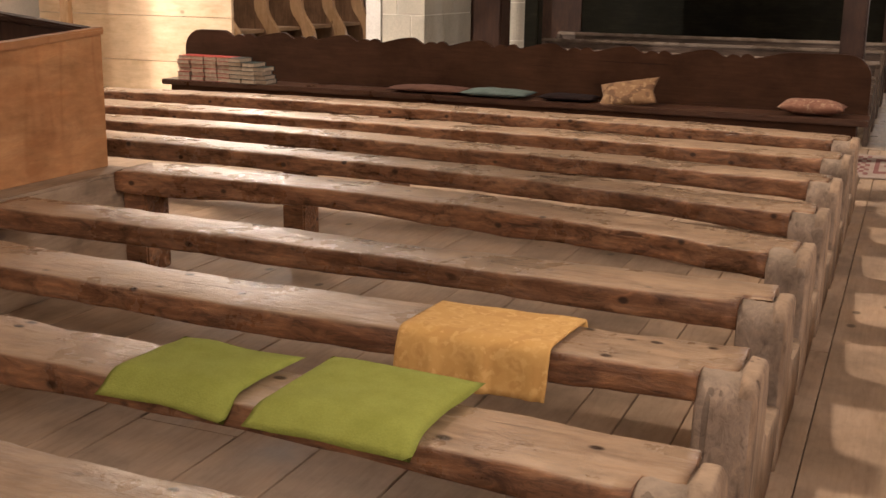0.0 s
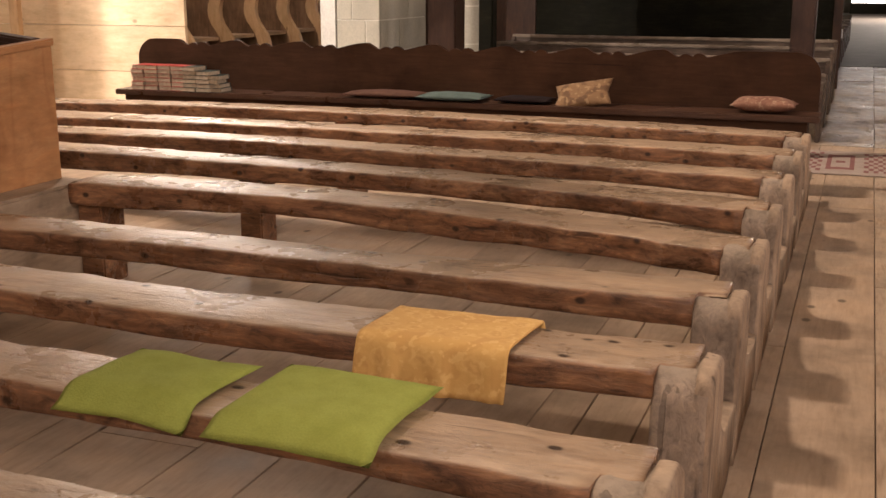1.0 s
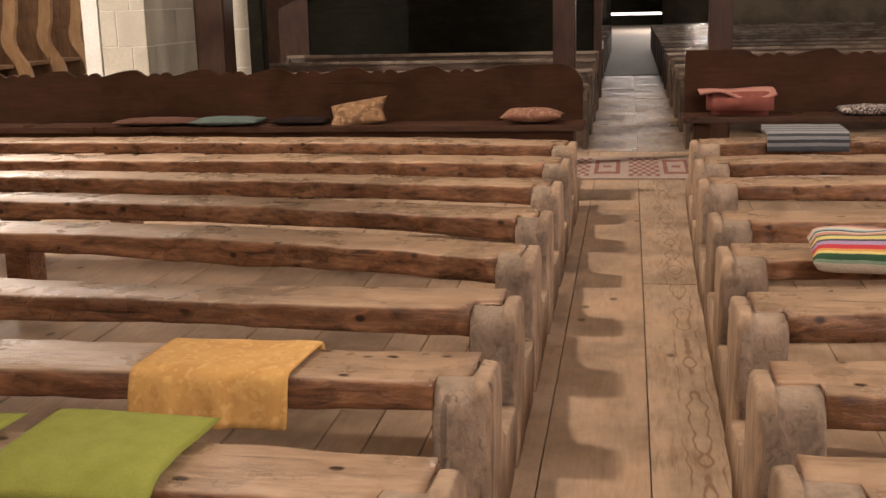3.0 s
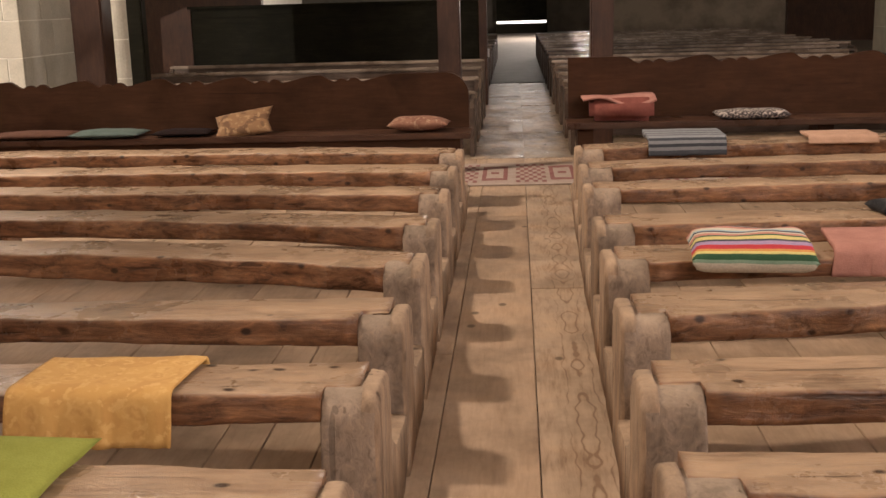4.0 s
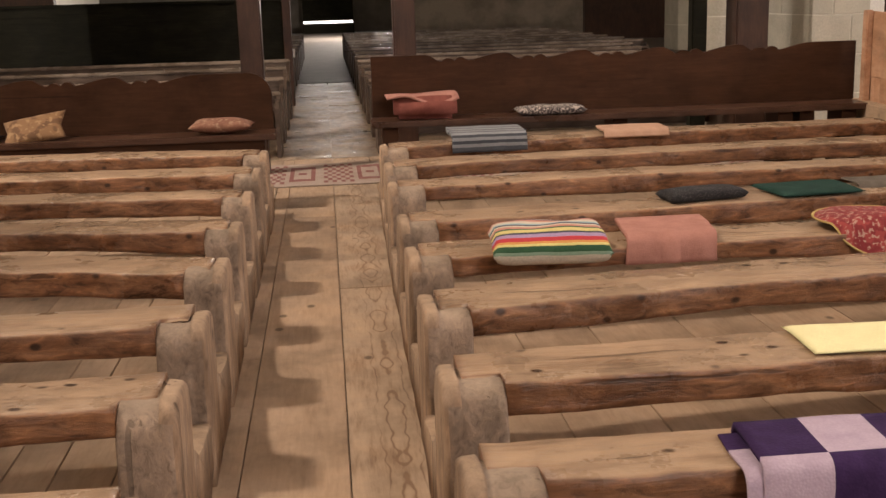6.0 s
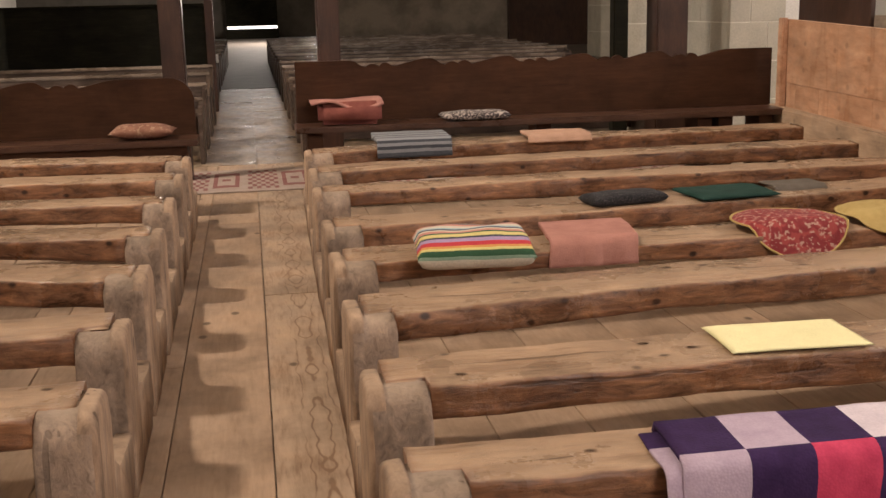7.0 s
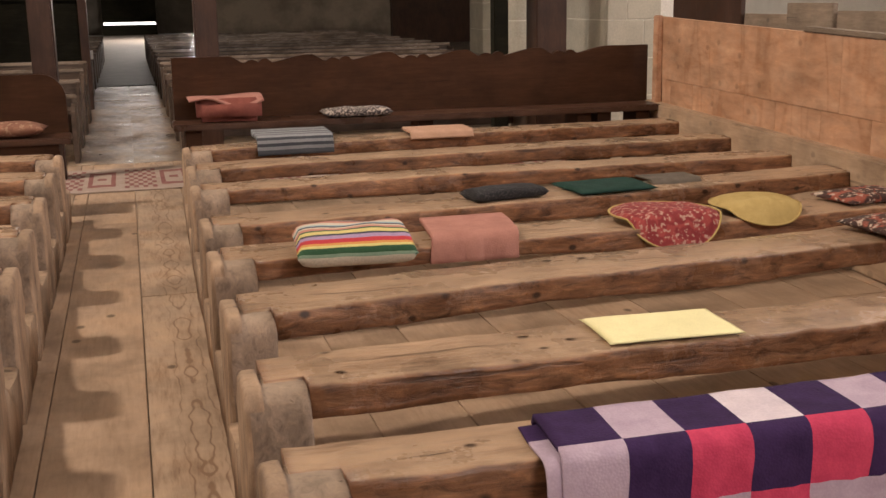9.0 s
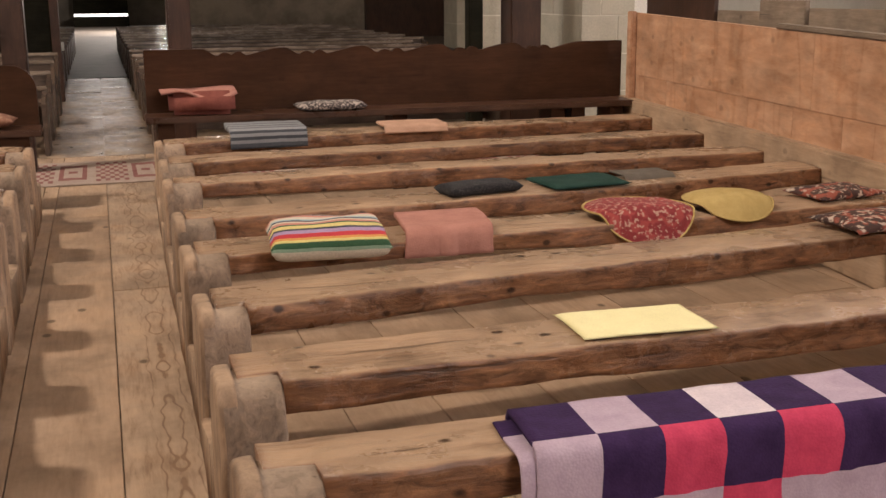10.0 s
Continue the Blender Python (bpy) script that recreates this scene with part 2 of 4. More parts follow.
FARPEW = wood("far_pew_wood", (0.05, 0.033, 0.023), (0.09, 0.06, 0.043), (0.145, 0.1, 0.073), "X", 0.4, 0.2, None, 0, 0.2, 0.15)
BLACKWOOD = wood("green_black_wood", (0.007, 0.007, 0.004), (0.011, 0.010, 0.006), (0.018, 0.016, 0.010), "X", 0.75, 0.2, None, 0, 0.15, 0.1, 0.08)
# paler than the pews: light on their top rails put into the colour
GREYRAIL = wood("lit_rail_wood", (0.15, 0.11, 0.08), (0.24, 0.185, 0.14), (0.33, 0.26, 0.205), "X", 0.26, 0.2, None, 0, 0.15, 0.15)
STONE = plaster("pale_stone", (0.50, 0.46, 0.37), (0.41, 0.375, 0.30), 2.5)
MORTAR = plaster("pale_mortar", (0.74, 0.71, 0.62), (0.66, 0.63, 0.54), 6.0)
PLASTER = plaster("old_plaster", (0.27, 0.225, 0.175), (0.15, 0.12, 0.09), 1.2)
WHITEWALL = plaster("white_plaster", (0.74, 0.71, 0.65), (0.62, 0.59, 0.53), 0.8)


# ---- building helpers ----
def empty(name, x=0.0, y=0.0, z=0.0):
    ob = new(name)
    ob.location = (x, y, z)
    ob.empty_display_size = 0.1
    return ob


def part(name, bm, material, parent=None, label="", smooth=False):
    me = bpy.data.meshes.new(name)
    bmesh.ops.recalc_face_normals(bm, faces=bm.faces[:])
    if smooth:
        for f in bm.faces:
            f.smooth = True
    bm.to_mesh(me)
    bm.free()
    mats = material if isinstance(material, (list, tuple)) else [material]
    for mt in mats:
        me.materials.append(mt)
    ob = new(name, me)
    ob.parent = parent
    if label:
        ob["label"] = label
    return ob


def box(x0, x1, y0, y1, z0, z1, bevel=0.0, bm=None):
    bm = bm or bmesh.new()
    r = bmesh.ops.create_cube(bm, size=1)
    for v in r["verts"]:
        v.co = ((x0 + x1) / 2 + v.co.x * (x1 - x0), (y0 + y1) / 2 + v.co.y * (y1 - y0), (z0 + z1) / 2 + v.co.z * (z1 - z0))
    if bevel:
        edges = list({e for v in r["verts"] for e in v.link_edges})
        bmesh.ops.bevel(bm, geom=edges, offset=bevel, segments=2, affect="EDGES")
    return bm


def prism(outline, axis, a, b, bm=None, bevel=0.0):
    """A closed outline of pairs, pushed along axis from a to b."""
    bm = bm or bmesh.new()

    def co(p, d):
        return {"x": (d, p[0], p[1]), "y": (p[0], d, p[1]), "z": (p[0], p[1], d)}[axis]
    va = [bm.verts.new(co(p, a)) for p in outline]
    vb = [bm.verts.new(co(p, b)) for p in outline]
    n = len(outline)
    faces = [bm.faces.new(va), bm.faces.new(vb[::-1])]
    for i in range(n):
        bm.faces.new((va[i], vb[i], vb[(i + 1) % n], va[(i + 1) % n]))
    if bevel:
        edges = list({e for f in faces for e in f.edges})
        bmesh.ops.bevel(bm, geom=edges, offset=bevel, segments=2, affect="EDGES")
    return bm


def bent(lo, hi, near_x, ys):
    """Front line of a beam: y at the far end, the middle and the near end, as a smooth curve over x."""
    far, mid, near = ys
    span = hi - lo

    def at(x):
        u = (x - lo) / span if near_x == hi else (hi - x) / span
        return far * (2 * (u - 0.5) * (u - 1)) + mid * (4 * u * (1 - u)) + near * (2 * u * (u - 0.5))
    return at


def hewn(lo, hi, line, depth, height, seed, top=0.0, rough=0.014, step=0.04, tongue=None):
    """A hewn beam from x lo to hi whose top front edge follows line(x): worn edges, uneven faces.
    tongue: (from, to): beyond the beam's end only its thinned rear half runs on, let into the end block."""
    bm = bmesh.new()
    r = 0.011

    def ring(front, h):
        return [(front + r * 0.3, -r * 0.3), (front + r, 0.0), ((front + depth) * 0.5, 0.002), (depth - r, 0.0), (depth - r * 0.3, -r * 0.3), (depth, -r),
                (depth, -h + r), (depth - r, -h), ((front + depth) * 0.5, -h), (front + r, -h),
                (front, -h + r * 0.5), (front, -h * 0.78), (front, -h * 0.55), (front, -h * 0.33), (front, -r)]
    n = max(5, int((hi - lo) / step))
    stations = [(lo + (hi - lo) * i / n, 0.0, height) for i in range(n + 1)]
    if tongue:
        out = [(tongue[0] + (tongue[1] - tongue[0]) * i / 3, 0.065, 0.03) for i in range(4)]
        stations = stations + out if tongue[1] > hi - 0.001 else out[::-1] + stations
    rows = []
    for x, front, h in stations:
        wide = 1 + 0.09 * noise.noise((x * 0.8, seed * 4.3, 2))
        sway = 0.010 * noise.noise((x * 0.9, seed * 3.1, 0))
        sag = 0.008 * noise.noise((x * 0.8, seed * 5.7, 4))
        low = 0.026 * noise.noise((x * 1.1, seed * 2.3, 8))
        row = []
        for y, z in ring(front, h):
            f = noise.noise_vector((x * 6.0, y * 14 + seed * 7.0, z * 14))
            f = f + noise.noise_vector((x * 15.0, y * 40 + seed * 3.0, z * 34)) * 0.45
            e = noise.noise((x * 17.0, y * 5 + seed, z * 5))
            under = min(1, max(0, -z / height))
            chip = rough * 0.5 * max(0, e) if z > -0.02 and y < front + 0.02 else 0
            row.append(bm.verts.new((x, line(x) + y * wide + sway + rough * 0.6 * f.y + chip, top + z + sag + rough * 0.35 * f.z + low * under - chip * 0.7)))
        rows.append(row)
    m = len(rows[0])
    for a, b in zip(rows, rows[1:]):
        for j in range(m):
            bm.faces.new((a[j], b[j], b[(j + 1) % m], a[(j + 1) % m]))
    bm.faces.new(rows[0])
    bm.faces.new(rows[-1][::-1])
    return bm


SEAT = 0.46


def end_profile(depth, seed, lift=0.0):
    """Side outline of a bench end (y, z): rounded head, waist and flared foot."""
    k = 0.012 * math.sin(seed * 7.3)
    pts = [(-0.03, 0.0), (-0.029, 0.06), (-0.029, 0.12), (-0.026, 0.18), (-0.024, 0.23), (-0.023, 0.28), (-0.022, 0.33), (-0.022, SEAT - 0.085)]
    for i in range(1, 8):
        a = math.pi * (1 - i / 14)
        pts.append((0.045 + 0.067 * math.cos(a), SEAT - 0.085 + 0.07 * math.sin(a)))
    pts += [(0.07, SEAT - 0.016), (depth - 0.05, SEAT - 0.02)]
    for i in range(1, 7):
        a = math.pi / 2 * (1 - i / 6)
        pts.append((depth - 0.05 + 0.075 * math.cos(a), SEAT - 0.1 + 0.08 * math.sin(a)))
    pts += [(depth + 0.028, 0.31), (depth + 0.018, 0.28), (depth + 0.008 + k, 0.25), (depth + 0.008 + k, 0.22), (depth + 0.01, 0.185), (depth + 0.012, 0.15),
            (depth + 0.012, 0.09), (depth + 0.012, 0.0)]
    return [(y, z if z < 0.3 else z + lift * (z - 0.3) / (SEAT - 0.32)) for y, z in pts]


def end_upright(depth, seed, inner, outer, seam):
    """The thick upright at the aisle: a rounded grey front, a notch for the seat beam, and an outer strip that rises to the seat."""
    bm = bmesh.new()
    w = abs(outer - inner)
    s = abs(seam - inner) / w
    cuts = [(0.0, 0.009), (0.02, 0.003), (0.05, 0.0)] + [(s * k, 0.0) for k in (0.25, 0.45, 0.65, 0.85)] + [(s, 0.0), (s + 0.012, 0.001)]
    cuts += [(s + (0.87 - s) * k, 0.0) for k in (0.4, 0.8)] + [(0.92, 0.001), (0.955, 0.003), (0.98, 0.007), (1.0, 0.014)]
    rows = []
    n = 0
    for u, inset in cuts:
        outline = end_profile(depth, seed, 0.009 if u <= s else 0.021)
        n = len(outline)
        x = inner + (outer - inner) * u
        row = []
        for i, (y, z) in enumerate(outline):
            q, r = outline[i - 1], outline[(i + 1) % n]
            ty, tz = r[0] - q[0], r[1] - q[1]
            length = math.hypot(ty, tz) or 1.0
            f = noise.noise_vector((x * 9 + seed * 3.3, y * 11, z * 9 + seed))
            g = noise.noise_vector((x * 31 + seed, y * 34, z * 38))
            h = noise.noise((x * 60 + seed * 5, y * 60, z * 26))
            py = y + tz / length * inset + 0.008 * f.y + 0.004 * g.y + 0.003 * h
            pz = z - ty / length * inset + (0.004 * f.z + 0.003 * g.z) * (1 if u <= s else 0.6) - 0.004 * max(0, h)
            row.append(bm.verts.new((x + 0.003 * f.x + 0.003 * g.x, py, 0.0 if z == 0 else max(0.01, pz))))
        rows.append(row)
    for k, (p, q) in enumerate(zip(rows, rows[1:])):
        for j in range(n):
            fc = bm.faces.new((p[j], q[j], q[(j + 1) % n], p[(j + 1) % n]))
            high = min(p[j].co.z, q[j].co.z) > SEAT - 0.05
            fc.material_index = 1 if cuts[k][0] >= 0.92 or (cuts[k][0] >= s - 0.001 and high) else 0
    bm.faces.new(rows[0])
    bm.faces.new(rows[-1][::-1]).material_index = 1
    return bm


def foot_board(depth, seed, outer, side, gap):
    """The low board along the aisle from the waist of one bench end to the foot of the next; notched beneath."""
    y0, y1 = depth - 0.03, depth + gap
    k = 0.01 * math.sin(seed * 5.1)
    top = [(y0, 0.275), (y0 + 0.03, 0.262), (y0 + 0.05, 0.235), (y0 + 0.09, 0.21 + k), (y0 + 0.16, 0.198 + k)]
    top += [(y0 + 0.16 + (y1 - y0 - 0.16) * u, 0.196 + k - 0.012 * u) for u in (0.35, 0.7, 1.0)]
    foot = [(y1, 0.07), (y1 - 0.02, 0.062), (y1 - 0.07, 0.05), (y1 - 0.1, 0.0), (y0, 0.0)]
    a, b = sorted((outer + 0.002 * side, outer + 0.05 * side))
    bm = prism(top + foot, "x", a, b, None, 0.005)
    for v in bm.verts:
        f = noise.noise_vector((v.co.x * 9 + seed * 2.2, v.co.y * 9, v.co.z * 9))
        v.co.x += 0.004 * f.x
        if v.co.z > 0.03:
            v.co.z += 0.008 * f.z
    return bm


def beam_bench(ys, inner, outer, far, seed, side, depth, height=0.08, legs=(), label="", gap=0.3):
    """A backless bench: hewn seat beam from the aisle block to the side plinth. inner/outer: faces of the aisle block."""
    lo, hi = min(inner, far), max(inner, far)
    y0 = ys[2]
    ob = empty("beam_bench", 0, y0, 0)
    tagged(ob, label or "low backless hewn timber bench with a grey rounded end block", "bench", "benches beside the aisle")
    line = bent(lo, hi, inner, [y - y0 for y in ys])
    seam = outer + 0.046 * side
    tip = seam + 0.006 * side
    beam = hewn(lo, hi, line, depth, height, seed, SEAT, tongue=(inner + (-0.004 if side > 0 else 0.004), tip))
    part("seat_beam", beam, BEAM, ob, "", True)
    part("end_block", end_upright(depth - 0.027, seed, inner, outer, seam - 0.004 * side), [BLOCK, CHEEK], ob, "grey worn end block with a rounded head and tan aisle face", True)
    part("foot_board", foot_board(depth, seed, outer, side, gap), CHEEK, ob, "low tan board along the aisle", True)
    for lx in legs:
        part("leg", box(lx - 0.06, lx + 0.06, line(lx) + 0.04, line(lx) + depth - 0.05, 0, SEAT - height + 0.03, 0.008), BEAM, ob)
    return ob


# ---- setting ----
def slab(name, x0, x1, y0, y1, z0, z1, mat, label, category, bevel=0.0):
    return tagged(part(name, box(x0, x1, y0, y1, z0, z1, bevel), mat), label, category, kind="structure")


floor = slab("floor", -10.9, 10.9, -6.4, 46.3, -0.3, -0.03, OLDPLANK, "worn wooden plank floor of a church", "floor")
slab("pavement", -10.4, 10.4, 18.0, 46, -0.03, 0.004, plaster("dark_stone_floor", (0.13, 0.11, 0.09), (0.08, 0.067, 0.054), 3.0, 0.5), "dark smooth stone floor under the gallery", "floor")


ROOF = 16.0


def pierced_wall(name, x0, x1, windows, label):
    """A side wall along y with window openings (y, half width, pairs of sill and head)."""
    bm = bmesh.new()
    y = -6.0
    for wy, hw, spans in windows:
        box(x0, x1, y, wy - hw, 0, ROOF, 0, bm)
        z = 0.0
        for z0, z1 in spans:
            box(x0, x1, wy - hw, wy + hw, z, z0, 0, bm)
            z = z1
        box(x0, x1, wy - hw, wy + hw, z, ROOF, 0, bm)
        y = wy + hw
    box(x0, x1, y, 46, 0, ROOF, 0, bm)
    return tagged(part(name, bm, WHITEWALL), label, "wall", kind="structure")


pierced_wall("wall_north", -9.3, -8.8, [(4.9, 0.7, ((12.5, 14.4),)), (6.03, 0.42, ((2.0, 5.2),)), (13.4, 0.8, ((2.4, 6.2),))], "whitewashed church wall with tall windows")
pierced_wall("wall_south", 10.4, 10.9, [(1.5, 0.8, ((2.9, 6.3),)), (8.5, 0.8, ((2.9, 6.3),))], "whitewashed church wall with tall windows")
# unseen walls, added only to shade the front left benches from window light
slab("wall_chancel", -4.3, -3.75, -6.0, 0.5, 0, 12, WHITEWALL, "unseen whitewashed wall added to shade the left benches", "wall")
slab("wall_chancel", -4.3, -3.75, 0.5, 2.9, 0, 5.0, WHITEWALL, "unseen low whitewashed wall added to block light on the left", "wall")
slab("wall_arch", -4.3, -3.75, 2.9, 5.0, 1.6, 5.0, WHITEWALL, "unseen whitewashed slab added to block light over the box pew", "wall")
slab("wall_east", -9.3, 10.9, -6.4, -6.0, 0, ROOF, WHITEWALL, "whitewashed wall behind the chancel", "wall")
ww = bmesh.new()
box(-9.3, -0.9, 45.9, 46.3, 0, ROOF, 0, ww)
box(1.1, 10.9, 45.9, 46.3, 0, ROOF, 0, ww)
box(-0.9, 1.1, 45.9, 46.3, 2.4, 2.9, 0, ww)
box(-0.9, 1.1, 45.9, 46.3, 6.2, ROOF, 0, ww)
# much darker plaster than on the other walls
tagged(part("wall_west", ww, plaster("dark_plaster", (0.09, 0.08, 0.065), (0.06, 0.052, 0.042))), "old plastered west wall with a doorway", "wall", kind="structure")
# cross wall with its opening over the far aisle
cw = bmesh.new()
box(2.3, 7.1, 31.0, 31.4, 0, 2.7, 0, cw)
tagged(part("wall_cross", cw, PLASTER), "stained old plaster wall behind the pews", "wall", kind="structure")
# dark sheets added to hide the pale walls behind and darken the distance
slab("wall_partition", 7.1, 10.4, 30.8, 31.0, 0, 9, POST, "plain dark sheet added to darken the distance beside the plaster wall", "wall")
slab("wall_partition", -8.8, -4.9, 21.0, 21.2, 0, 9, POST, "plain dark sheet added to darken the distance behind the stalls", "wall")
slab("ceiling", -9.3, 10.9, -6.4, 46.3, ROOF, ROOF + 0.3, WHITEWALL, "plain pale church ceiling", "ceiling")
# unseen gallery, supposed from the posts and added to darken the far pews
slab("gallery_floor", -3.6, 3.9, 14.0, 26.0, 2.7, 2.95, POST, "dark timber gallery added out of view to shade the far pews", "gallery")
slab("gallery_front", -3.6, 3.9, 13.9, 14.0, 2.6, 3.8, POST, "dark timber parapet added out of view on the shading gallery", "gallery")

# ---- beam benches ----
LEFT = [((1.02, 0.98, 0.93), -3.3, 0.24), ((1.63, 1.56, 1.49), -3.32, 0.225), ((2.2, 2.125, 2.12), -3.32, 0.235), ((2.80, 2.76, 2.73), -3.3, 0.215),
        ((3.60, 3.62, 3.36), -3.36, 0.26), ((4.37, 4.33, 4.02), -5.5, 0.24), ((4.89, 4.97, 4.75), -5.6, 0.235), ((5.52, 5.56, 5.45), -5.7, 0.28), ((6.2, 6.37, 6.15), -5.75, 0.27)]
LEGS_L = {4: (-3.3,), 5: (-5.2, -2.92), 6: (-5.4, -3.3), 7: (-5.5, -3.0), 8: (-5.5, -4.0, -3.4)}
for i, (ys, xf, d) in enumerate(LEFT):
    beam_bench(ys, -0.588, -0.452, xf, i + 1, -1, d, (0.08, 0.075, 0.075, 0.08, 0.095, 0.085, 0.08, 0.08, 0.08)[i], LEGS_L.get(i, ()), "", (LEFT[i + 1][0][2] if i < 8 else 6.78) - ys[2] - d - 0.035)
RIGHT = [((1.0, 0.98, 0.95), 0.23), ((1.58, 1.57, 1.6), 0.2), ((2.19, 2.15, 2.11), 0.235), ((3.02, 2.9, 2.72), 0.27), ((3.46, 3.42, 3.37), 0.27),
         ((4.28, 4.1, 3.99), 0.25), ((4.86, 4.88, 4.83), 0.235), ((5.63, 5.62, 5.45), 0.26), ((6.46, 6.42, 6.2), 0.27)]
INNER_R = (0.25, 0.265, 0.275, 0.275, 0.295, 0.31, 0.335, 0.35, 0.36)
OUTER_R = (0.12, 0.125, 0.138, 0.15, 0.158, 0.168, 0.178, 0.195, 0.21)
for i, (ys, d) in enumerate(RIGHT):
    far = 3.475 - 0.11 * (7.0 - ys[0])
    beam_bench(ys, INNER_R[i], OUTER_R[i] - 0.01, far, i + 21, 1, d, (0.08, 0.075, 0.085, 0.085, 0.075, 0.09, 0.08, 0.08, 0.085)[i], (), "", (RIGHT[i + 1][0][2] if i < 8 else 6.8) - ys[2] - d - 0.035)


# ---- backed benches that close the block ----
def carved_edge(length, base, plain_left, plain_right, period=0.53):
    """Upper edge of a carved backrest: a broad arch, then two small humps, over and over; plain at the ends."""
    pts = []
    n = int(length / 0.01)
    for i in range(n + 1):
        x = length * i / n
        if x < plain_left or x > length - plain_right:
            z = 0.0
        else:
            u = ((x - plain_left) / period) % 1.0
            if u < 0.2:
                z = -0.045 * math.sin(u / 0.2 * math.pi / 2) ** 2
            elif u < 0.36:
                z = -0.045 + 0.02 * abs(math.sin((u - 0.2) / 0.16 * math.pi)) ** 0.7
            elif u < 0.52:
                z = -0.045 + 0.026 * abs(math.sin((u - 0.36) / 0.16 * math.pi)) ** 0.7
            else:
                z = -0.045 + 0.045 * math.sin((u - 0.52) / 0.48 * math.pi / 2) ** 1.4
        pts.append((x, base + z))
    return pts


def backed_bench(x0, x1, y0, seat, top, round_left, round_right, plain, label, legs, apron=True):
    """A long dark bench with a carved board back; the seat runs along x, its front at y0."""
    ob = empty("backed_bench", x0, y0, 0)
    tagged(ob, label, "bench", "dark benches with carved backs")
    w = x1 - x0
    edge = carved_edge(w, top, *plain)
    r = 0.15
    outline = [(0, seat - 0.02)]
    if round_left:
        outline += [(r * (1 - math.cos(a)), top - r + r * math.sin(a)) for a in [math.pi / 2 * k / 8 for k in range(9)]]
    outline += [p for p in edge if (not round_left or p[0] > r) and (not round_right or p[0] < w - r)]
    if round_right:
        outline += [(w - r + r * math.sin(a), top - r + r * math.cos(a)) for a in [math.pi / 2 * k / 8 for k in range(9)]]
    outline.append((w, seat - 0.02))
    part("backrest", prism(outline, "y", 0.30, 0.335), DARK, ob)
    part("seat", box(-0.02, w + 0.02, 0, 0.30, seat - 0.04, seat, 0.006), DARKSEAT, ob)
    if apron:
        part("apron", box(0.05, w - 0.05, 0.03, 0.055, seat - 0.1, seat - 0.042), DARK, ob)
    for lx in legs:
        part("leg", box(lx - x0 - 0.05, lx - x0 + 0.05, 0.06, 0.28, 0, seat - 0.04), DARK, ob)
    return ob


NSEAT = 0.495
backed_bench(-5.5, -0.45, 6.86, NSEAT, 0.86, True, True, (0.35, 0.5), "long dark stained bench with a scalloped board back", (-5.4, -4.1, -3.5, -2.3, -0.55))
backed_bench(0.2, 3.5, 6.86, 0.54, 0.935, False, False, (0.36, 0.3), "long dark stained bench with a scalloped back and raised seat", (0.3, 1.8, 2.92, 3.07, 3.36), False)

# ---- pine panels, plinths ----
SKEW = 0.11
sp = slab("plinth", 0, 0.35, -8.0, 0.2, 0, 0.545, LEDGE, "pale timber plinth under the panel", "plinth", 0.012)
sp.matrix_basis = pose(3.462, 7.0, 0, 0, 0, -math.degrees(SKEW))
slab("plinth", -3.7, -3.36, -1.0, 3.76, 0, 0.45, LEDGE, "pale timber plinth under the panel", "plinth", 0.012)
rp = tagged(empty("panel_wall", 3.52, 7.0, 0), "varnished pine board panel with a grey cap rail", "panel", kind="structure")
rp.matrix_basis = pose(3.52, 7.0, 0, 0, 0, -math.degrees(SKEW))


def panel_top(y):
    return 1.13 + 0.021 * y


for y0, y1 in ((-8.0, -5.4), (-5.399, -2.5), (-2.499, 0.03)):
    part("upper_board", prism([(y0, 0.706), (y1, 0.706), (y1, panel_top(y1)), (y0, panel_top(y0))], "x", 0, 0.035, None, 0.0015), PANEL, rp)
joints = [-8.0, -6.4, -5.3, -4.1, -3.4, -2.8, -2.32, -1.81, -1.4, -0.95, -0.61, -0.21, 0.03]
for y0, y1 in zip(joints, joints[1:]):
    part("lower_board", box(0.003, 0.038, y0 + 0.0006, y1 - 0.0006, 0.54, 0.7045, 0.0015), PANEL, rp)
part("corner_post", box(-0.045, -0.001, -0.045, 0.032, 0.54, 1.14, 0.006), PANEL, rp)
part("cap_rail", prism([(-8.0, panel_top(-8.0) + 0.001), (-2.1, panel_top(-2.1) + 0.001), (-2.1, panel_top(-2.1) + 0.028), (-8.0, panel_top(-8.0) + 0.028)], "x", -0.01, 0.06, None, 0.006), GREYBOARD, rp)
lpw = tagged(empty("box_pew", -3.5, 0, 0), "varnished pine box pew with a worn dark rim", "pew")
part("front_board", prism([(-1.0, 0.45), (3.735, 0.45), (3.735, 1.03), (3.2, 0.995), (-1.0, 0.85)], "x", -0.035, 0, None, 0.004), PANELL, lpw)
part("rim", prism([(-1.0, 0.851), (3.2, 0.996), (3.745, 1.031), (3.745, 1.061), (3.2, 1.026), (-1.0, 0.881)], "x", -0.05, 0.012, None, 0.01), PANELL, lpw, "rubbed rounded rim")
part("end_board", prism([(-3.0, 0.0), (-0.037, 0.0), (-0.037, 1.03), (-1.6, 1.19), (-3.0, 1.26)], "y", 3.68, 3.72, None, 0.004), POST, lpw)
part("end_rim", prism([(-3.0, 1.261), (-1.6, 1.191), (-0.052, 1.031), (-0.052, 1.062), (-1.6, 1.224), (-3.0, 1.294)], "y", 3.66, 3.74, None, 0.01), POST, lpw)
part("inner_floor", box(-3.0, -0.04, -1.0, 3.67, 0.2, 0.25), POST, lpw)
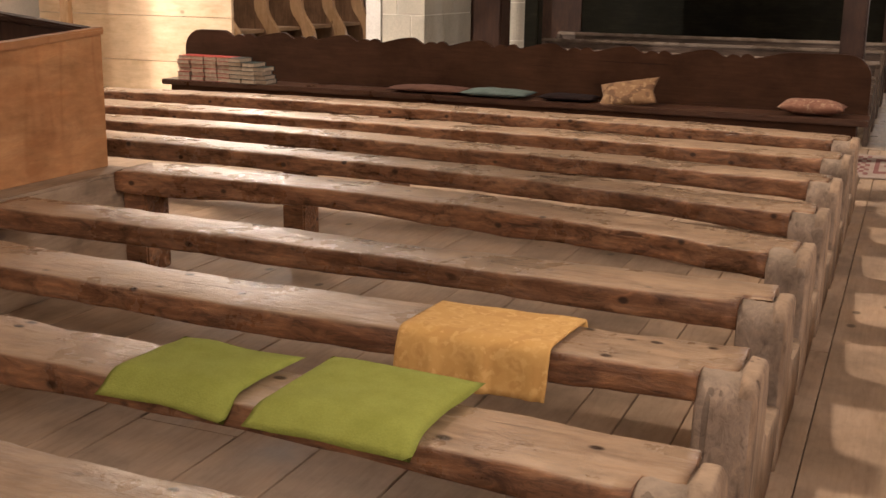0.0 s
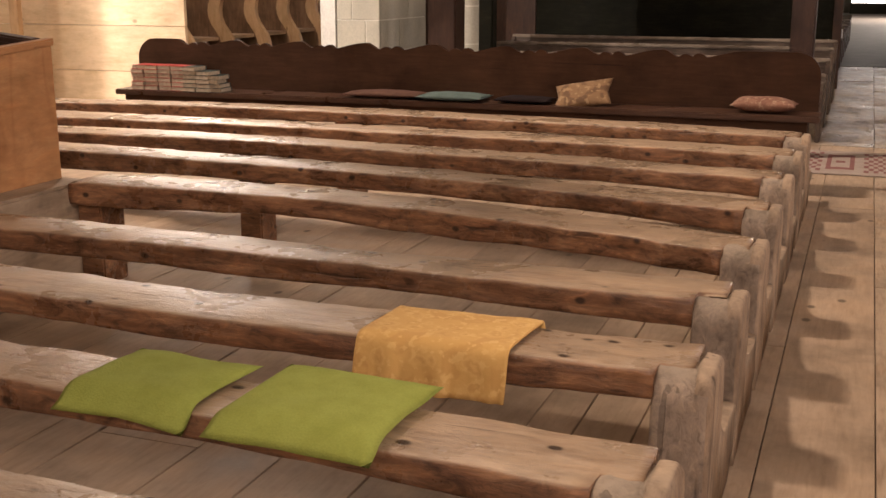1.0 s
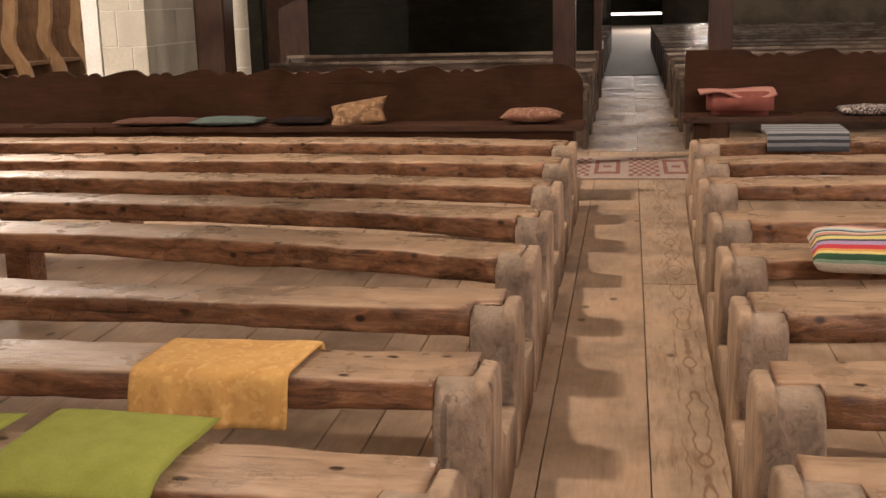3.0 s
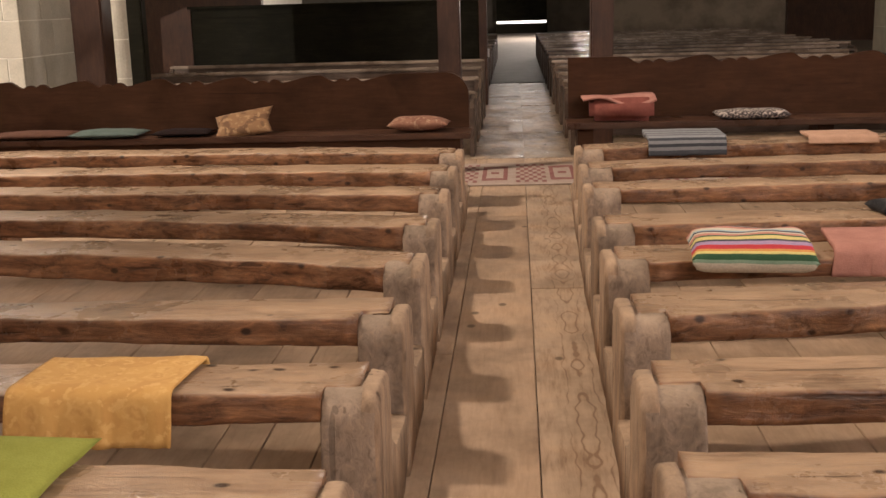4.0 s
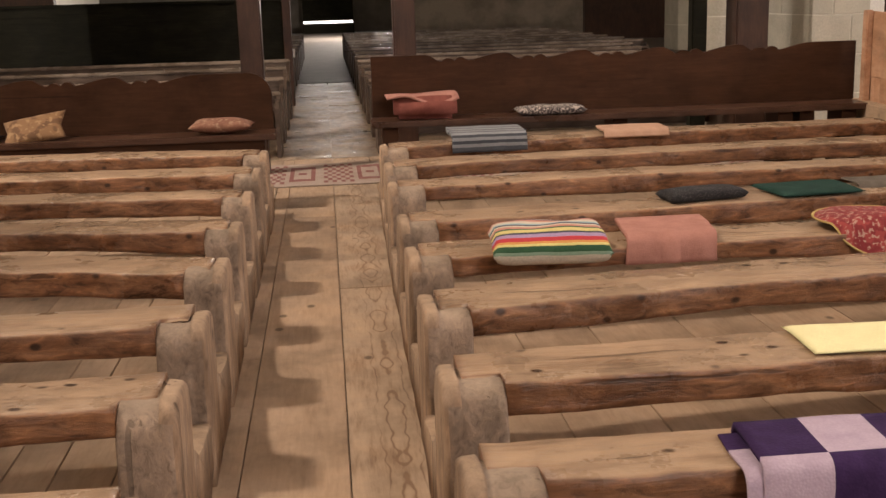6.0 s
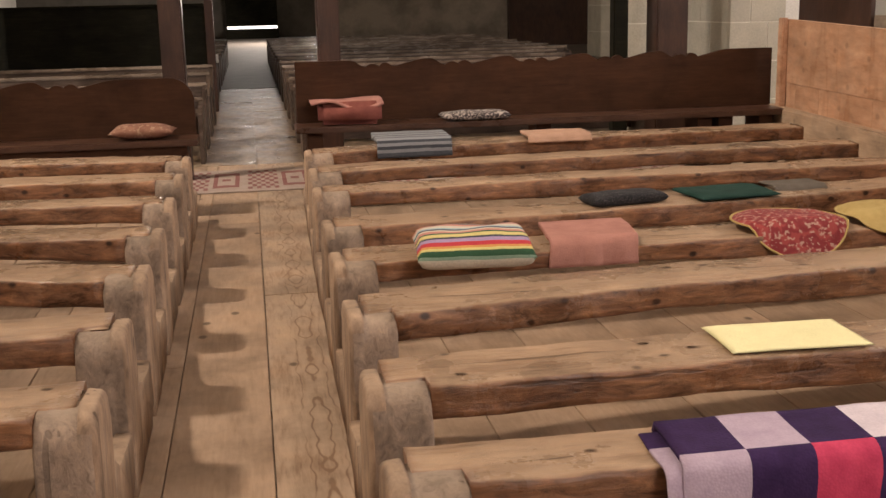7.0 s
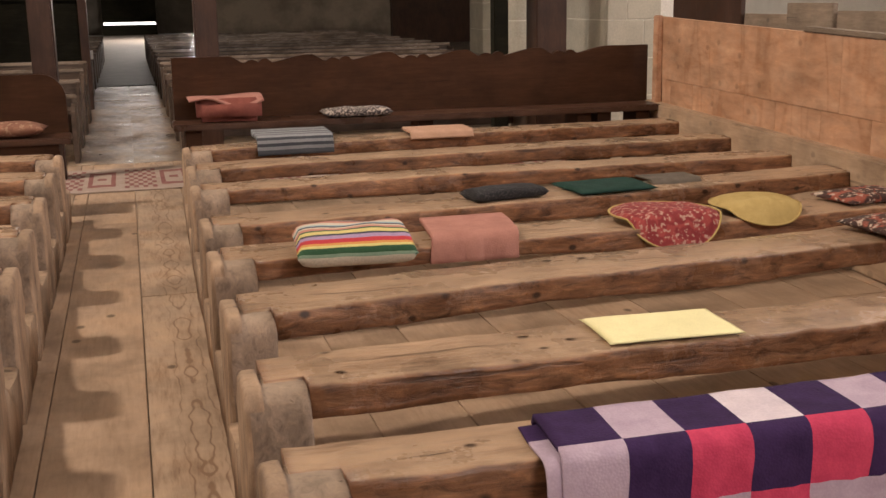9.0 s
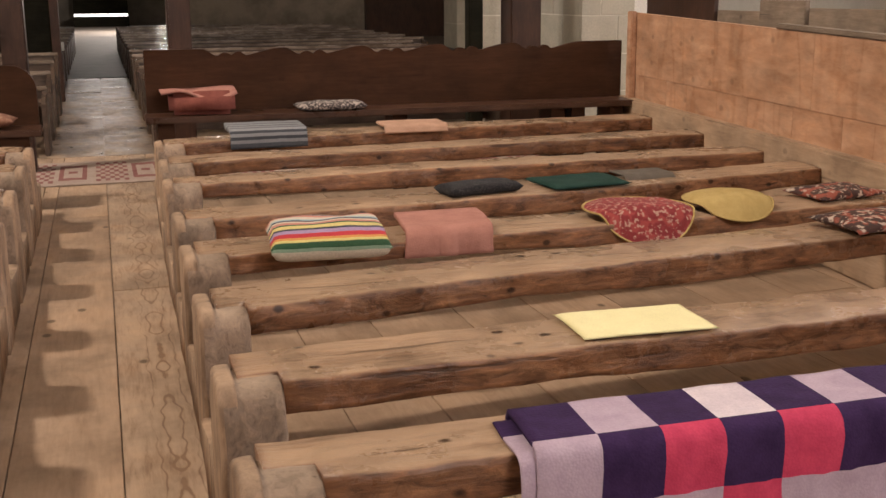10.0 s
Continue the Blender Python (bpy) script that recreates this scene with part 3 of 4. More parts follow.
part("back_board", box(-3.0, -2.96, -1.0, 3.67, 0.0, 1.3), POST, lpw)

# boards of the stalls behind the panel
st = tagged(empty("plank_stall", 4.4, 0, 0), "rough grey board stall behind the pine panel", "stall")
for k, (y0, y1, z1) in enumerate(((4.0, 5.5, 1.2), (5.52, 6.28, 1.16), (6.3, 6.84, 1.21), (6.86, 7.44, 1.13), (7.46, 7.95, 1.5), (7.97, 8.6, 1.5))):
    part("board", box(0 + 0.02 * (k % 2), 0.04 + 0.02 * (k % 2), y0, y1, 0, z1, 0.004), GREYBOARD if k < 4 else POST, st)
part("ledge", box(-0.45, 0.0, 3.0, 6.7, 0.98, 1.02, 0.004), GREYBOARD, st)
part("ledge_front", box(-0.45, -0.41, 3.0, 6.7, 0.0, 0.98), GREYBOARD, st)


# ---- far pews ----
def far_pew(x0, x1, y, inner_end, top):
    p = empty("pew", x0, y, 0)
    tagged(p, "dark worn wooden pew with a straight back", "pew", "rows of pews by the far aisle")
    w = x1 - x0
    part("back", box(0.03, w - 0.03, 0.34, 0.37, 0.12, top, 0.004), FARPEW, p)
    part("top_rail", box(0.0, w, 0.325, 0.385, top, top + 0.035, 0.008), GREYRAIL, p)
    part("seat", box(0.03, w - 0.03, 0.0, 0.33, 0.40, 0.435, 0.004), FARPEW, p)
    for ex in (0.0, w - 0.04):
        part("end_panel", prism([(-0.02, 0), (-0.02, 0.42), (0.06, 0.47), (0.3, top - 0.03), (0.34, top + 0.02), (0.39, top + 0.02), (0.4, 0)], "x", ex, ex + 0.04, None, 0.005), FARPEW, p)
    return p


for i, y in enumerate((9.35, 10.35, 11.4, 12.5)):
    far_pew(-4.5 + 0.1 * i, -0.5, y, 1, (0.5, 0.56, 0.6, 0.62)[i])
for i in range(15):
    far_pew(0.32, 5.1 if i > 6 else 3.4 + 0.2 * i, 9.35 + 1.18 * i, -1, 0.5)
for i in range(8):
    far_pew(-4.2, -0.55, 16.2 + 1.3 * i, 1, 0.5)

tagged(part("paper_sheet", box(-0.7, -0.52, 16.172, 16.1815, 0.51, 0.63), WHITEWALL), "white paper sheet leaning on a pew", "paper")

# tall dark pew front on the left of the far aisle
dp = tagged(empty("tall_pew", -4.7, 14.2, 0), "tall green-black board front of a box pew", "pew")
part("front", box(0.4, 4.1, 0, 0.05, 0.0, 1.3, 0.006), BLACKWOOD, dp)
part("cap", box(0.36, 4.1, -0.03, 0.09, 1.3, 1.335, 0.008), BLACKWOOD, dp)
part("side", prism([(0, 0.0), (0, 1.2), (0.06, 1.22), (0.36, 1.335), (0.4, 1.33), (0.4, 0.0)], "y", -0.02, 0.08), POST, dp)
part("post", box(4.1, 4.2, -0.05, 0.1, 0, 1.6, 0.006), POST, dp)

# ---- posts and pillars ----
def timber_post(x0, x1, y, h, label, mat=None):
    bm = box(x0, x1, y, y + (x1 - x0), 0, h, 0.012)
    return tagged(part("timber_post", bm, mat or POST), label, "post", "tall timber posts")


timber_post(-0.73, -0.56, 8.4, 9.0, "square dark brown timber post")
timber_post(0.43, 0.6, 8.4, 9.0, "square dark brown timber post")
timber_post(-3.57, -3.33, 8.4, 9.0, "thick reddish brown timber post")
timber_post(-3.15, -3.03, 8.45, 9.0, "slender blackish timber post", BLACKWOOD)
timber_post(3.12, 3.38, 8.4, 9.0, "thick reddish brown timber post")
timber_post(2.78, 2.9, 8.45, 9.0, "slender blackish timber post", BLACKWOOD)


def block_pillar(x0, x1, y0, y1, label, course=0.33, seed=1):
    """A square pillar: a mortar core and proud stone blocks, course by course."""
    rng = random.Random(seed)
    ob = tagged(empty("stone_pillar", x0, y0, 0), label, "pillar", kind="structure")
    w, d = x1 - x0, y1 - y0
    part("core", box(0.006, w - 0.006, 0.006, d - 0.006, 0, 9), MORTAR, ob)
    z = -0.05
    k = 0
    while z < 2.6:
        h = course * rng.uniform(0.85, 1.15)
        cut = w * (0.36 if k % 2 else 0.68)
        for a, b in ((0.0, cut - 0.005), (cut + 0.005, w)):
            part("block", box(a, b, 0.0, 0.05, max(z, 0) + 0.005, z + h - 0.005, 0.004), STONE, ob)
        cut = d * (0.6 if k % 2 else 0.4)
        for a, b in ((0.052, cut - 0.005), (cut + 0.005, d)):
            part("block", box(w - 0.05, w, a, b, max(z, 0) + 0.005, z + h - 0.005, 0.004), STONE, ob)
            part("block", box(0.0, 0.05, a, b, max(z, 0) + 0.005, z + h - 0.005, 0.004), STONE, ob)
        z += h
        k += 1
    return ob


block_pillar(-5.16, -4.7, 10.0, 11.25, "square pillar of pale stone blocks", 0.33, 3)
block_pillar(4.44, 5.0, 10.0, 11.2, "square pillar of pale stone blocks", 0.34, 5)
slab("wall_pier", -5.34, -5.18, 10.0, 10.5, 0, 6, WHITEWALL, "bright whitewashed pier beside the pillar", "pier")
slab("wall_pier", 5.0, 5.25, 10.2, 10.9, 0, 6, WHITEWALL, "bright whitewashed pier beside the pillar", "pier")


def round_column(x, y, r, label):
    ob = tagged(empty("stone_column", x, y, 0), label, "column", kind="structure")
    z = 0.0
    while z < 4.2:
        bm = bmesh.new()
        bmesh.ops.create_cone(bm, cap_ends=True, segments=32, radius1=r, radius2=r, depth=0.342, matrix=Matrix.Translation((0, 0, z + 0.175)))
        part("drum", bm, STONE, ob)
        bm = bmesh.new()
        bmesh.ops.create_cone(bm, cap_ends=True, segments=32, radius1=r - 0.004, radius2=r - 0.004, depth=0.02, matrix=Matrix.Translation((0, 0, z + 0.352)))
        part("mortar_joint", bm, MORTAR, ob)
        z += 0.352
    return ob


round_column(3.53, 10.0, 0.15, "slim round column of pale stone drums")
round_column(-3.76, 10.0, 0.13, "slim round column of pale stone drums")
block_pillar(7.6, 8.6, 24.0, 25.0, "distant pillar of grey stone blocks", 0.6, 9)

# ---- sunlit pine wall and stalls at the north side ----
pw = tagged(empty("pine_wall", -8.6, 9.0, 0), "sunlit pine board wall closing the stalls", "wall", kind="structure")
for z0, z1 in ((0.0, 0.42), (0.424, 0.86), (0.864, 1.3), (1.304, 1.75)):
    part("board", box(0, 2.33, 0, 0.04, z0, z1, 0.003), PANELX, pw)
slab("leaning_board", -7.98, -7.88, 8.6, 8.66, 0, 1.6, PANELZ, "pale upright pine board", "board")
cs = tagged(empty("choir_stall", -7.0, 10.1, 0), "row of pine choir stalls with curved partitions", "stall")
part("back", box(-0.62, -0.58, 0.0, 4.2, 0, 1.6), POST, cs)
for k in range(6):
    y = 0.05 + 0.8 * k
    curve = [(0.0, 1.5), (-0.03, 1.2), (-0.04, 1.1), (-0.075, 1.03), (-0.09, 0.95), (-0.08, 0.87), (-0.05, 0.8), (0.02, 0.71), (0.06, 0.66), (0.09, 0.58), (0.1, 0.5), (0.1, 0)]
    # inner board dark, outer strip pale: shade and light put into the colours
    part("partition", prism([(-0.58, 0), (-0.58, 1.5)] + [(px - 0.15, pz) for px, pz in curve], "y", y, y + 0.05, None, 0.004), STALLSHADE, cs, "inner board darkened in colour for its shadow")
    part("front_post", prism([(px - 0.149, pz) for px, pz in curve[::-1]] + curve, "y", y - 0.01, y + 0.06, None, 0.006), PANELZ, cs, "curved outer strip of the partition, paler where it is lit")
    if k < 5:
        part("seat", box(-0.58, -0.1, y + 0.062, y + 0.788, 0.62, 0.66, 0.004), LEDGE, cs)

# ---- west door ----
tagged(part("west_door", box(-0.9, 1.1, 45.5, 45.6, 0.47, 2.4), BLACKWOOD), "dark closed wooden west door above a step", "door", kind="structure")
out = bpy.data.materials.new("daylight_outside")
out.use_nodes = True
out.node_tree.nodes["Principled BSDF"].inputs["Emission Color"].default_value = (1, 0.94, 0.87, 1)
out.node_tree.nodes["Principled BSDF"].inputs["Emission Strength"].default_value = 3.0
tagged(part("backdrop", box(-3, 3, 47.5, 47.6, -0.2, 4), out), "bright daylight outside the west door", "backdrop", kind="structure")
slab("door_step", -0.9, 1.1, 44.6, 46.3, 0.0, 0.36, BLACKWOOD, "dark worn wooden step at the west door", "step")

# ---- textiles ----
GREEN = cloth("lime_green_cloth", (0.31, 0.325, 0.07), (0.265, 0.28, 0.055))
LILAC = cloth("lilac_knit", (0.46, 0.36, 0.43), (0.38, 0.29, 0.36), 180)
PURPLE = cloth("dark_purple_knit", (0.045, 0.022, 0.075), (0.03, 0.014, 0.05), 180)
PINK = cloth("raspberry_knit", (0.55, 0.06, 0.12), (0.42, 0.04, 0.09), 180)
PALE = cloth("pale_pink_knit", (0.66, 0.57, 0.60), (0.56, 0.48, 0.52), 180)
LEMON = cloth("lemon_felt", (0.84, 0.77, 0.43), (0.79, 0.72, 0.39), 260)
CORAL = cloth("coral_fleece", (0.44, 0.212, 0.165), (0.36, 0.165, 0.128))
RUST = cloth("brick_red_cloth", (0.25, 0.082, 0.062), (0.18, 0.056, 0.043))
BOTTLE = cloth("bottle_green_cloth", (0.022, 0.055, 0.043), (0.016, 0.04, 0.031))
GREY = cloth("grey_cloth", (0.16, 0.135, 0.11), (0.12, 0.1, 0.08))
PEACH = cloth("peach_cloth", (0.52, 0.32, 0.22), (0.45, 0.27, 0.18))
TEAL = cloth("grey_teal_cloth", (0.105, 0.135, 0.118), (0.08, 0.105, 0.09))
COCOA = cloth("cocoa_brown_cloth", (0.115, 0.055, 0.036), (0.085, 0.04, 0.027))
SOOT = cloth("blackish_cloth", (0.016, 0.007, 0.006), (0.01, 0.005, 0.004))
YELLOW = cloth("mustard_yellow_plush", (0.52, 0.38, 0.15), (0.42, 0.3, 0.11), 300)


def patterned(name, ground, tones, scale, seed=0.0):
    """Printed cloth: scattered ringed flowers over a ground colour."""
    m, nt, b = node_material(name)
    base, st, rnd = shifted_coords(nt, (scale, scale, scale))
    warp = add(nt, "TexNoise", Scale=1.4, Detail=3.0)
    nt.links.new(st, warp.inputs["Vector"])
    v = add(nt, "TexVoronoi", Scale=1.0)
    moved = nt.nodes.new("ShaderNodeVectorMath")
    nt.links.new(st, moved.inputs[0])
    nt.links.new(warp.outputs["Color"], moved.inputs[1])
    nt.links.new(moved.outputs[0], v.inputs["Vector"])
    stops = [(0.0, tones[0]), (0.16, tones[1]), (0.3, tones[2]), (0.42, ground), (0.6, ground), (0.7, tones[1])]
    col = ramp(nt, v.outputs["Distance"], stops)
    fleck = add(nt, "TexNoise", Scale=scale * 3.0, Detail=4.0)
    nt.links.new(base, fleck.inputs["Vector"])
    col = mix(nt, col, tones[3], ramp(nt, fleck.outputs[0], [(0.55, (0, 0, 0)), (0.62, (0.85, 0.85, 0.85))]))
    nt.links.new(col, b.inputs["Base Color"])
    b.inputs["Roughness"].default_value = 0.9
    bp = add(nt, "Bump", Strength=0.4, Distance=0.003)
    nt.links.new(fleck.outputs[0], bp.inputs["Height"])
    nt.links.new(bp.outputs[0], b.inputs["Normal"])
    return m


MUSTARD = patterned("mustard_damask", (0.6, 0.335, 0.1), [(0.66, 0.39, 0.13), (0.55, 0.295, 0.085), (0.64, 0.37, 0.12), (0.67, 0.4, 0.14)], 16)
BLACK = patterned("black_flecked_knit", (0.007, 0.006, 0.007), [(0.02, 0.018, 0.019), (0.006, 0.006, 0.006), (0.014, 0.012, 0.014), (0.075, 0.065, 0.065)], 60)
FLORAL = patterned("red_floral_print", (0.2, 0.02, 0.022), [(0.55, 0.38, 0.3), (0.3, 0.045, 0.04), (0.24, 0.03, 0.03), (0.46, 0.29, 0.22)], 22)
FLORAL_DARK = patterned("brown_floral_print", (0.06, 0.028, 0.022), [(0.6, 0.5, 0.4), (0.3, 0.08, 0.05), (0.05, 0.035, 0.03), (0.58, 0.46, 0.37)], 15)
SPECKLE = patterned("black_white_print", (0.03, 0.02, 0.02), [(0.5, 0.42, 0.36), (0.42, 0.35, 0.3), (0.05, 0.04, 0.04), (0.5, 0.42, 0.36)], 34)
GOLD = patterned("gold_brocade", (0.2, 0.105, 0.045), [(0.27, 0.15, 0.066), (0.12, 0.056, 0.022), (0.2, 0.105, 0.045), (0.3, 0.18, 0.085)], 9)
BROCADE = patterned("rust_brocade", (0.2, 0.085, 0.05), [(0.36, 0.22, 0.14), (0.24, 0.11, 0.065), (0.17, 0.065, 0.04), (0.34, 0.21, 0.13)], 13)


def striped(name, stripes, low, high, axis="Y", rise=0.0):
    """Knitted stripes across the object's own axis, from low to high."""
    m, nt, b = node_material(name)
    tc = nt.nodes.new("ShaderNodeTexCoord")
    wob = add(nt, "TexNoise", Scale=7.0, Detail=2.0)
    nt.links.new(tc.outputs["Object"], wob.inputs["Vector"])
    sep = nt.nodes.new("ShaderNodeSeparateXYZ")
    nt.links.new(tc.outputs["Object"], sep.inputs[0])
    pos = math_node(nt, "ADD", sep.outputs["XYZ".index(axis)], math_node(nt, "MULTIPLY", math_node(nt, "SUBTRACT", wob.outputs[0], 0.5), 0.02))
    if rise:
        pos = math_node(nt, "ADD", pos, math_node(nt, "MULTIPLY", sep.outputs[2], rise))
    mr = nt.nodes.new("ShaderNodeMapRange")
    mr.inputs[1].default_value, mr.inputs[2].default_value = low, high
    nt.links.new(pos, mr.inputs[0])
    n = len(stripes)
    r = nt.nodes.new("ShaderNodeValToRGB")
    r.color_ramp.interpolation = "CONSTANT"
    e = r.color_ramp.elements
    while len(e) < n:
        e.new(0.5)
    for k, (el, c) in enumerate(zip(e, stripes)):
        el.position, el.color = k / n, (*c, 1)
    nt.links.new(mr.outputs[0], r.inputs[0])
    v = add(nt, "TexVoronoi", Scale=170.0)
    nt.links.new(tc.outputs["Object"], v.inputs["Vector"])
    col = mix(nt, r.outputs[0], ramp(nt, v.outputs["Distance"], [(0.0, (1.05, 1.05, 1.05)), (0.8, (0.75, 0.75, 0.75))]), 0.8, "MULTIPLY")
    nt.links.new(col, b.inputs["Base Color"])
    b.inputs["Roughness"].default_value = 0.95
    bp = add(nt, "Bump", Strength=0.5, Distance=0.002)
    nt.links.new(v.outputs["Distance"], bp.inputs["Height"])
    nt.links.new(bp.outputs[0], b.inputs["Normal"])
    return m


CREAM, RED, ORANGE, FOREST, VIOLET, SUN, SALMON, SKY = (0.62, 0.54, 0.42), (0.5, 0.04, 0.05), (0.62, 0.3, 0.08), (0.03, 0.09, 0.04), (0.38, 0.27, 0.42), (0.66, 0.55, 0.2), (0.56, 0.24, 0.18), (0.3, 0.42, 0.45)
MINT, DUSK = (0.25, 0.36, 0.25), (0.05, 0.05, 0.07)
STRIPES = striped("striped_knit", [CREAM, CREAM, CREAM, MINT, FOREST, FOREST, SUN, ORANGE, RED, RED, VIOLET, VIOLET, DUSK, SUN, SUN, FOREST, SALMON, SALMON, CREAM, DUSK, SKY, CREAM, CREAM, SALMON, SALMON, DUSK, CREAM, SALMON, SALMON], -0.172, 0.27, "Y", 1.15)
# stripes; the dark ones on the front fall also paint shade between folds
DENIM = striped("blue_grey_stripe_fold", [(0.06, 0.063, 0.072), (0.2, 0.2, 0.205), (0.04, 0.042, 0.05), (0.22, 0.22, 0.225), (0.05, 0.052, 0.06), (0.26, 0.26, 0.265), (0.14, 0.142, 0.15), (0.25, 0.25, 0.255), (0.1, 0.102, 0.11), (0.27, 0.27, 0.272), (0.12, 0.122, 0.13), (0.22, 0.22, 0.225)], -0.38, 0.17, "Y", 2.2)


def droop(co, edge, angle, start=0.0):
    """Fold what lies in front of the beam's edge downwards."""
    if co.y < edge:
        s = edge - co.y
        a = angle * min(1.0, s / 0.05)
        co.y, co.z = edge - s * math.cos(a) - co.z * math.sin(a) * 0.6, co.z * math.cos(a) - s * math.sin(a)
    return co


def cushion(name, label, x, y, z, w, d, h, material, turn=0.0, edge=None, angle=0.6, pinch=0.06, seed=1, shape=2.6, piping=None, category="cushion", n=22, tilt=0.0):
    """A stuffed cushion of width w and depth d; edge: how far in front of its middle the support ends (it sags beyond)."""
    ob = empty(name, x, y, z)
    tagged(ob, label, category, "cushions on the benches")
    ob.rotation_euler = (tilt, 0, turn)
    bm = bmesh.new()
    grid = {}
    for side in (1, -1):
        for i in range(n + 1):
            for j in range(n + 1):
                u, v = 2 * i / n - 1, 2 * j / n - 1
                rim = i in (0, n) or j in (0, n)
                if side == -1 and rim:
                    grid[side, i, j] = grid[1, i, j]
                    continue
                px = u * w / 2 * (1 - pinch * (1 - u * u) * 0.0 - pinch * (1 - abs(v)) * abs(u) ** 3)
                py = v * d / 2 * (1 - pinch * (1 - abs(u)) * abs(v) ** 3)
                t = max(0.0, (1 - abs(u) ** shape) * (1 - abs(v) ** min(shape, 4.0))) ** (0.55 if shape < 6 else 0.4)
                f = noise.noise((px * 9 + seed * 5, py * 9, side * 2.0))
                pz = h / 2 + side * h / 2 * t * (1 + 0.12 * f) + 0.004 * f
                if side == -1:
                    pz = max(0.0, h / 2 - h / 2 * t)
                grid[side, i, j] = bm.verts.new(Vector((px, py, pz)))
        for i in range(n):
            for j in range(n):
                bm.faces.new((grid[side, i, j], grid[side, i + 1, j], grid[side, i + 1, j + 1], grid[side, i, j + 1]))
    if edge is not None:
        for vert in bm.verts:
            vert.co = droop(vert.co.copy(), edge, angle)
    part("cover", bm, material, ob, "", True)
    if piping:
        path = [(u, -1) for u in np.linspace(-1, 1, 16)] + [(1, v) for v in np.linspace(-1, 1, 16)] + [(u, 1) for u in np.linspace(1, -1, 16)] + [(-1, v) for v in np.linspace(1, -1, 16)]
        cu = bpy.data.curves.new("piping", "CURVE")
        cu.dimensions, cu.bevel_depth = "3D", 0.004
        sp = cu.splines.new("POLY")
        sp.points.add(len(path) - 1)
        for p, (u, v) in zip(sp.points, path):
            c = Vector((u * w / 2 * (1 - pinch * (1 - abs(v)) * abs(u) ** 3), v * d / 2 * (1 - pinch * (1 - abs(u)) * abs(v) ** 3), h / 2))
            if edge is not None:
                c = droop(c, edge, angle)
            p.co = (*c, 1)
        cu.materials.append(piping)
        pi = new("piping", cu)
        pi.parent = ob
    return ob


def round_cushion(name, label, x, y, z, r, h, top, under, edge, angle, seed=1):
    """A round seat cushion that hangs over the front edge of its beam."""
    ob = empty(name, x, y, z)
    tagged(ob, label, "cushion", "cushions on the benches")
    for which, side, mat in (("cover", 1, top), ("underside", -1, under)):
        bm = bmesh.new()
        rings, segs = 9, 36
        rows = []
        for k in range(rings + 1):
            rr = r * k / rings
            row = []
            for s in range(segs):
                a = 2 * math.pi * s / segs
                f = noise.noise((rr * math.cos(a) * 8 + seed * 3, rr * math.sin(a) * 8, side))
                zz = h / 2 + side * h / 2 * (1 - (k / rings) ** 3) ** 0.6 * (1 + 0.2 * f)
                co = Vector((rr * math.cos(a) * (1 + 0.03 * f), rr * math.sin(a), zz + 0.008 * f))
                row.append(bm.verts.new(droop(co, edge, angle)))
                if k == 0:
                    row *= segs
                    break
            rows.append(row)
        for p, q in zip(rows, rows[1:]):
            for s in range(segs):
                t = (s + 1) % segs
                if p[0] is p[1]:
                    bm.faces.new((p[0], q[s], q[t]))
                else:
                    bm.faces.new((p[s], q[s], q[t], p[t]))
        part(which, bm, mat, ob, "", True)
    cord = bpy.data.curves.new("piping", "CURVE")
    cord.dimensions, cord.bevel_depth = "3D", 0.004
    sp = cord.splines.new("POLY")
    sp.use_cyclic_u = True
    sp.points.add(47)
    for k, p in enumerate(sp.points):
        a = 2 * math.pi * k / 48
        p.co = (*droop(Vector((r * 1.01 * math.cos(a), r * 1.01 * math.sin(a), h / 2)), edge, angle), 1)
    cord.materials.append(YELLOW)
    new("piping", cord).parent = ob
    return ob


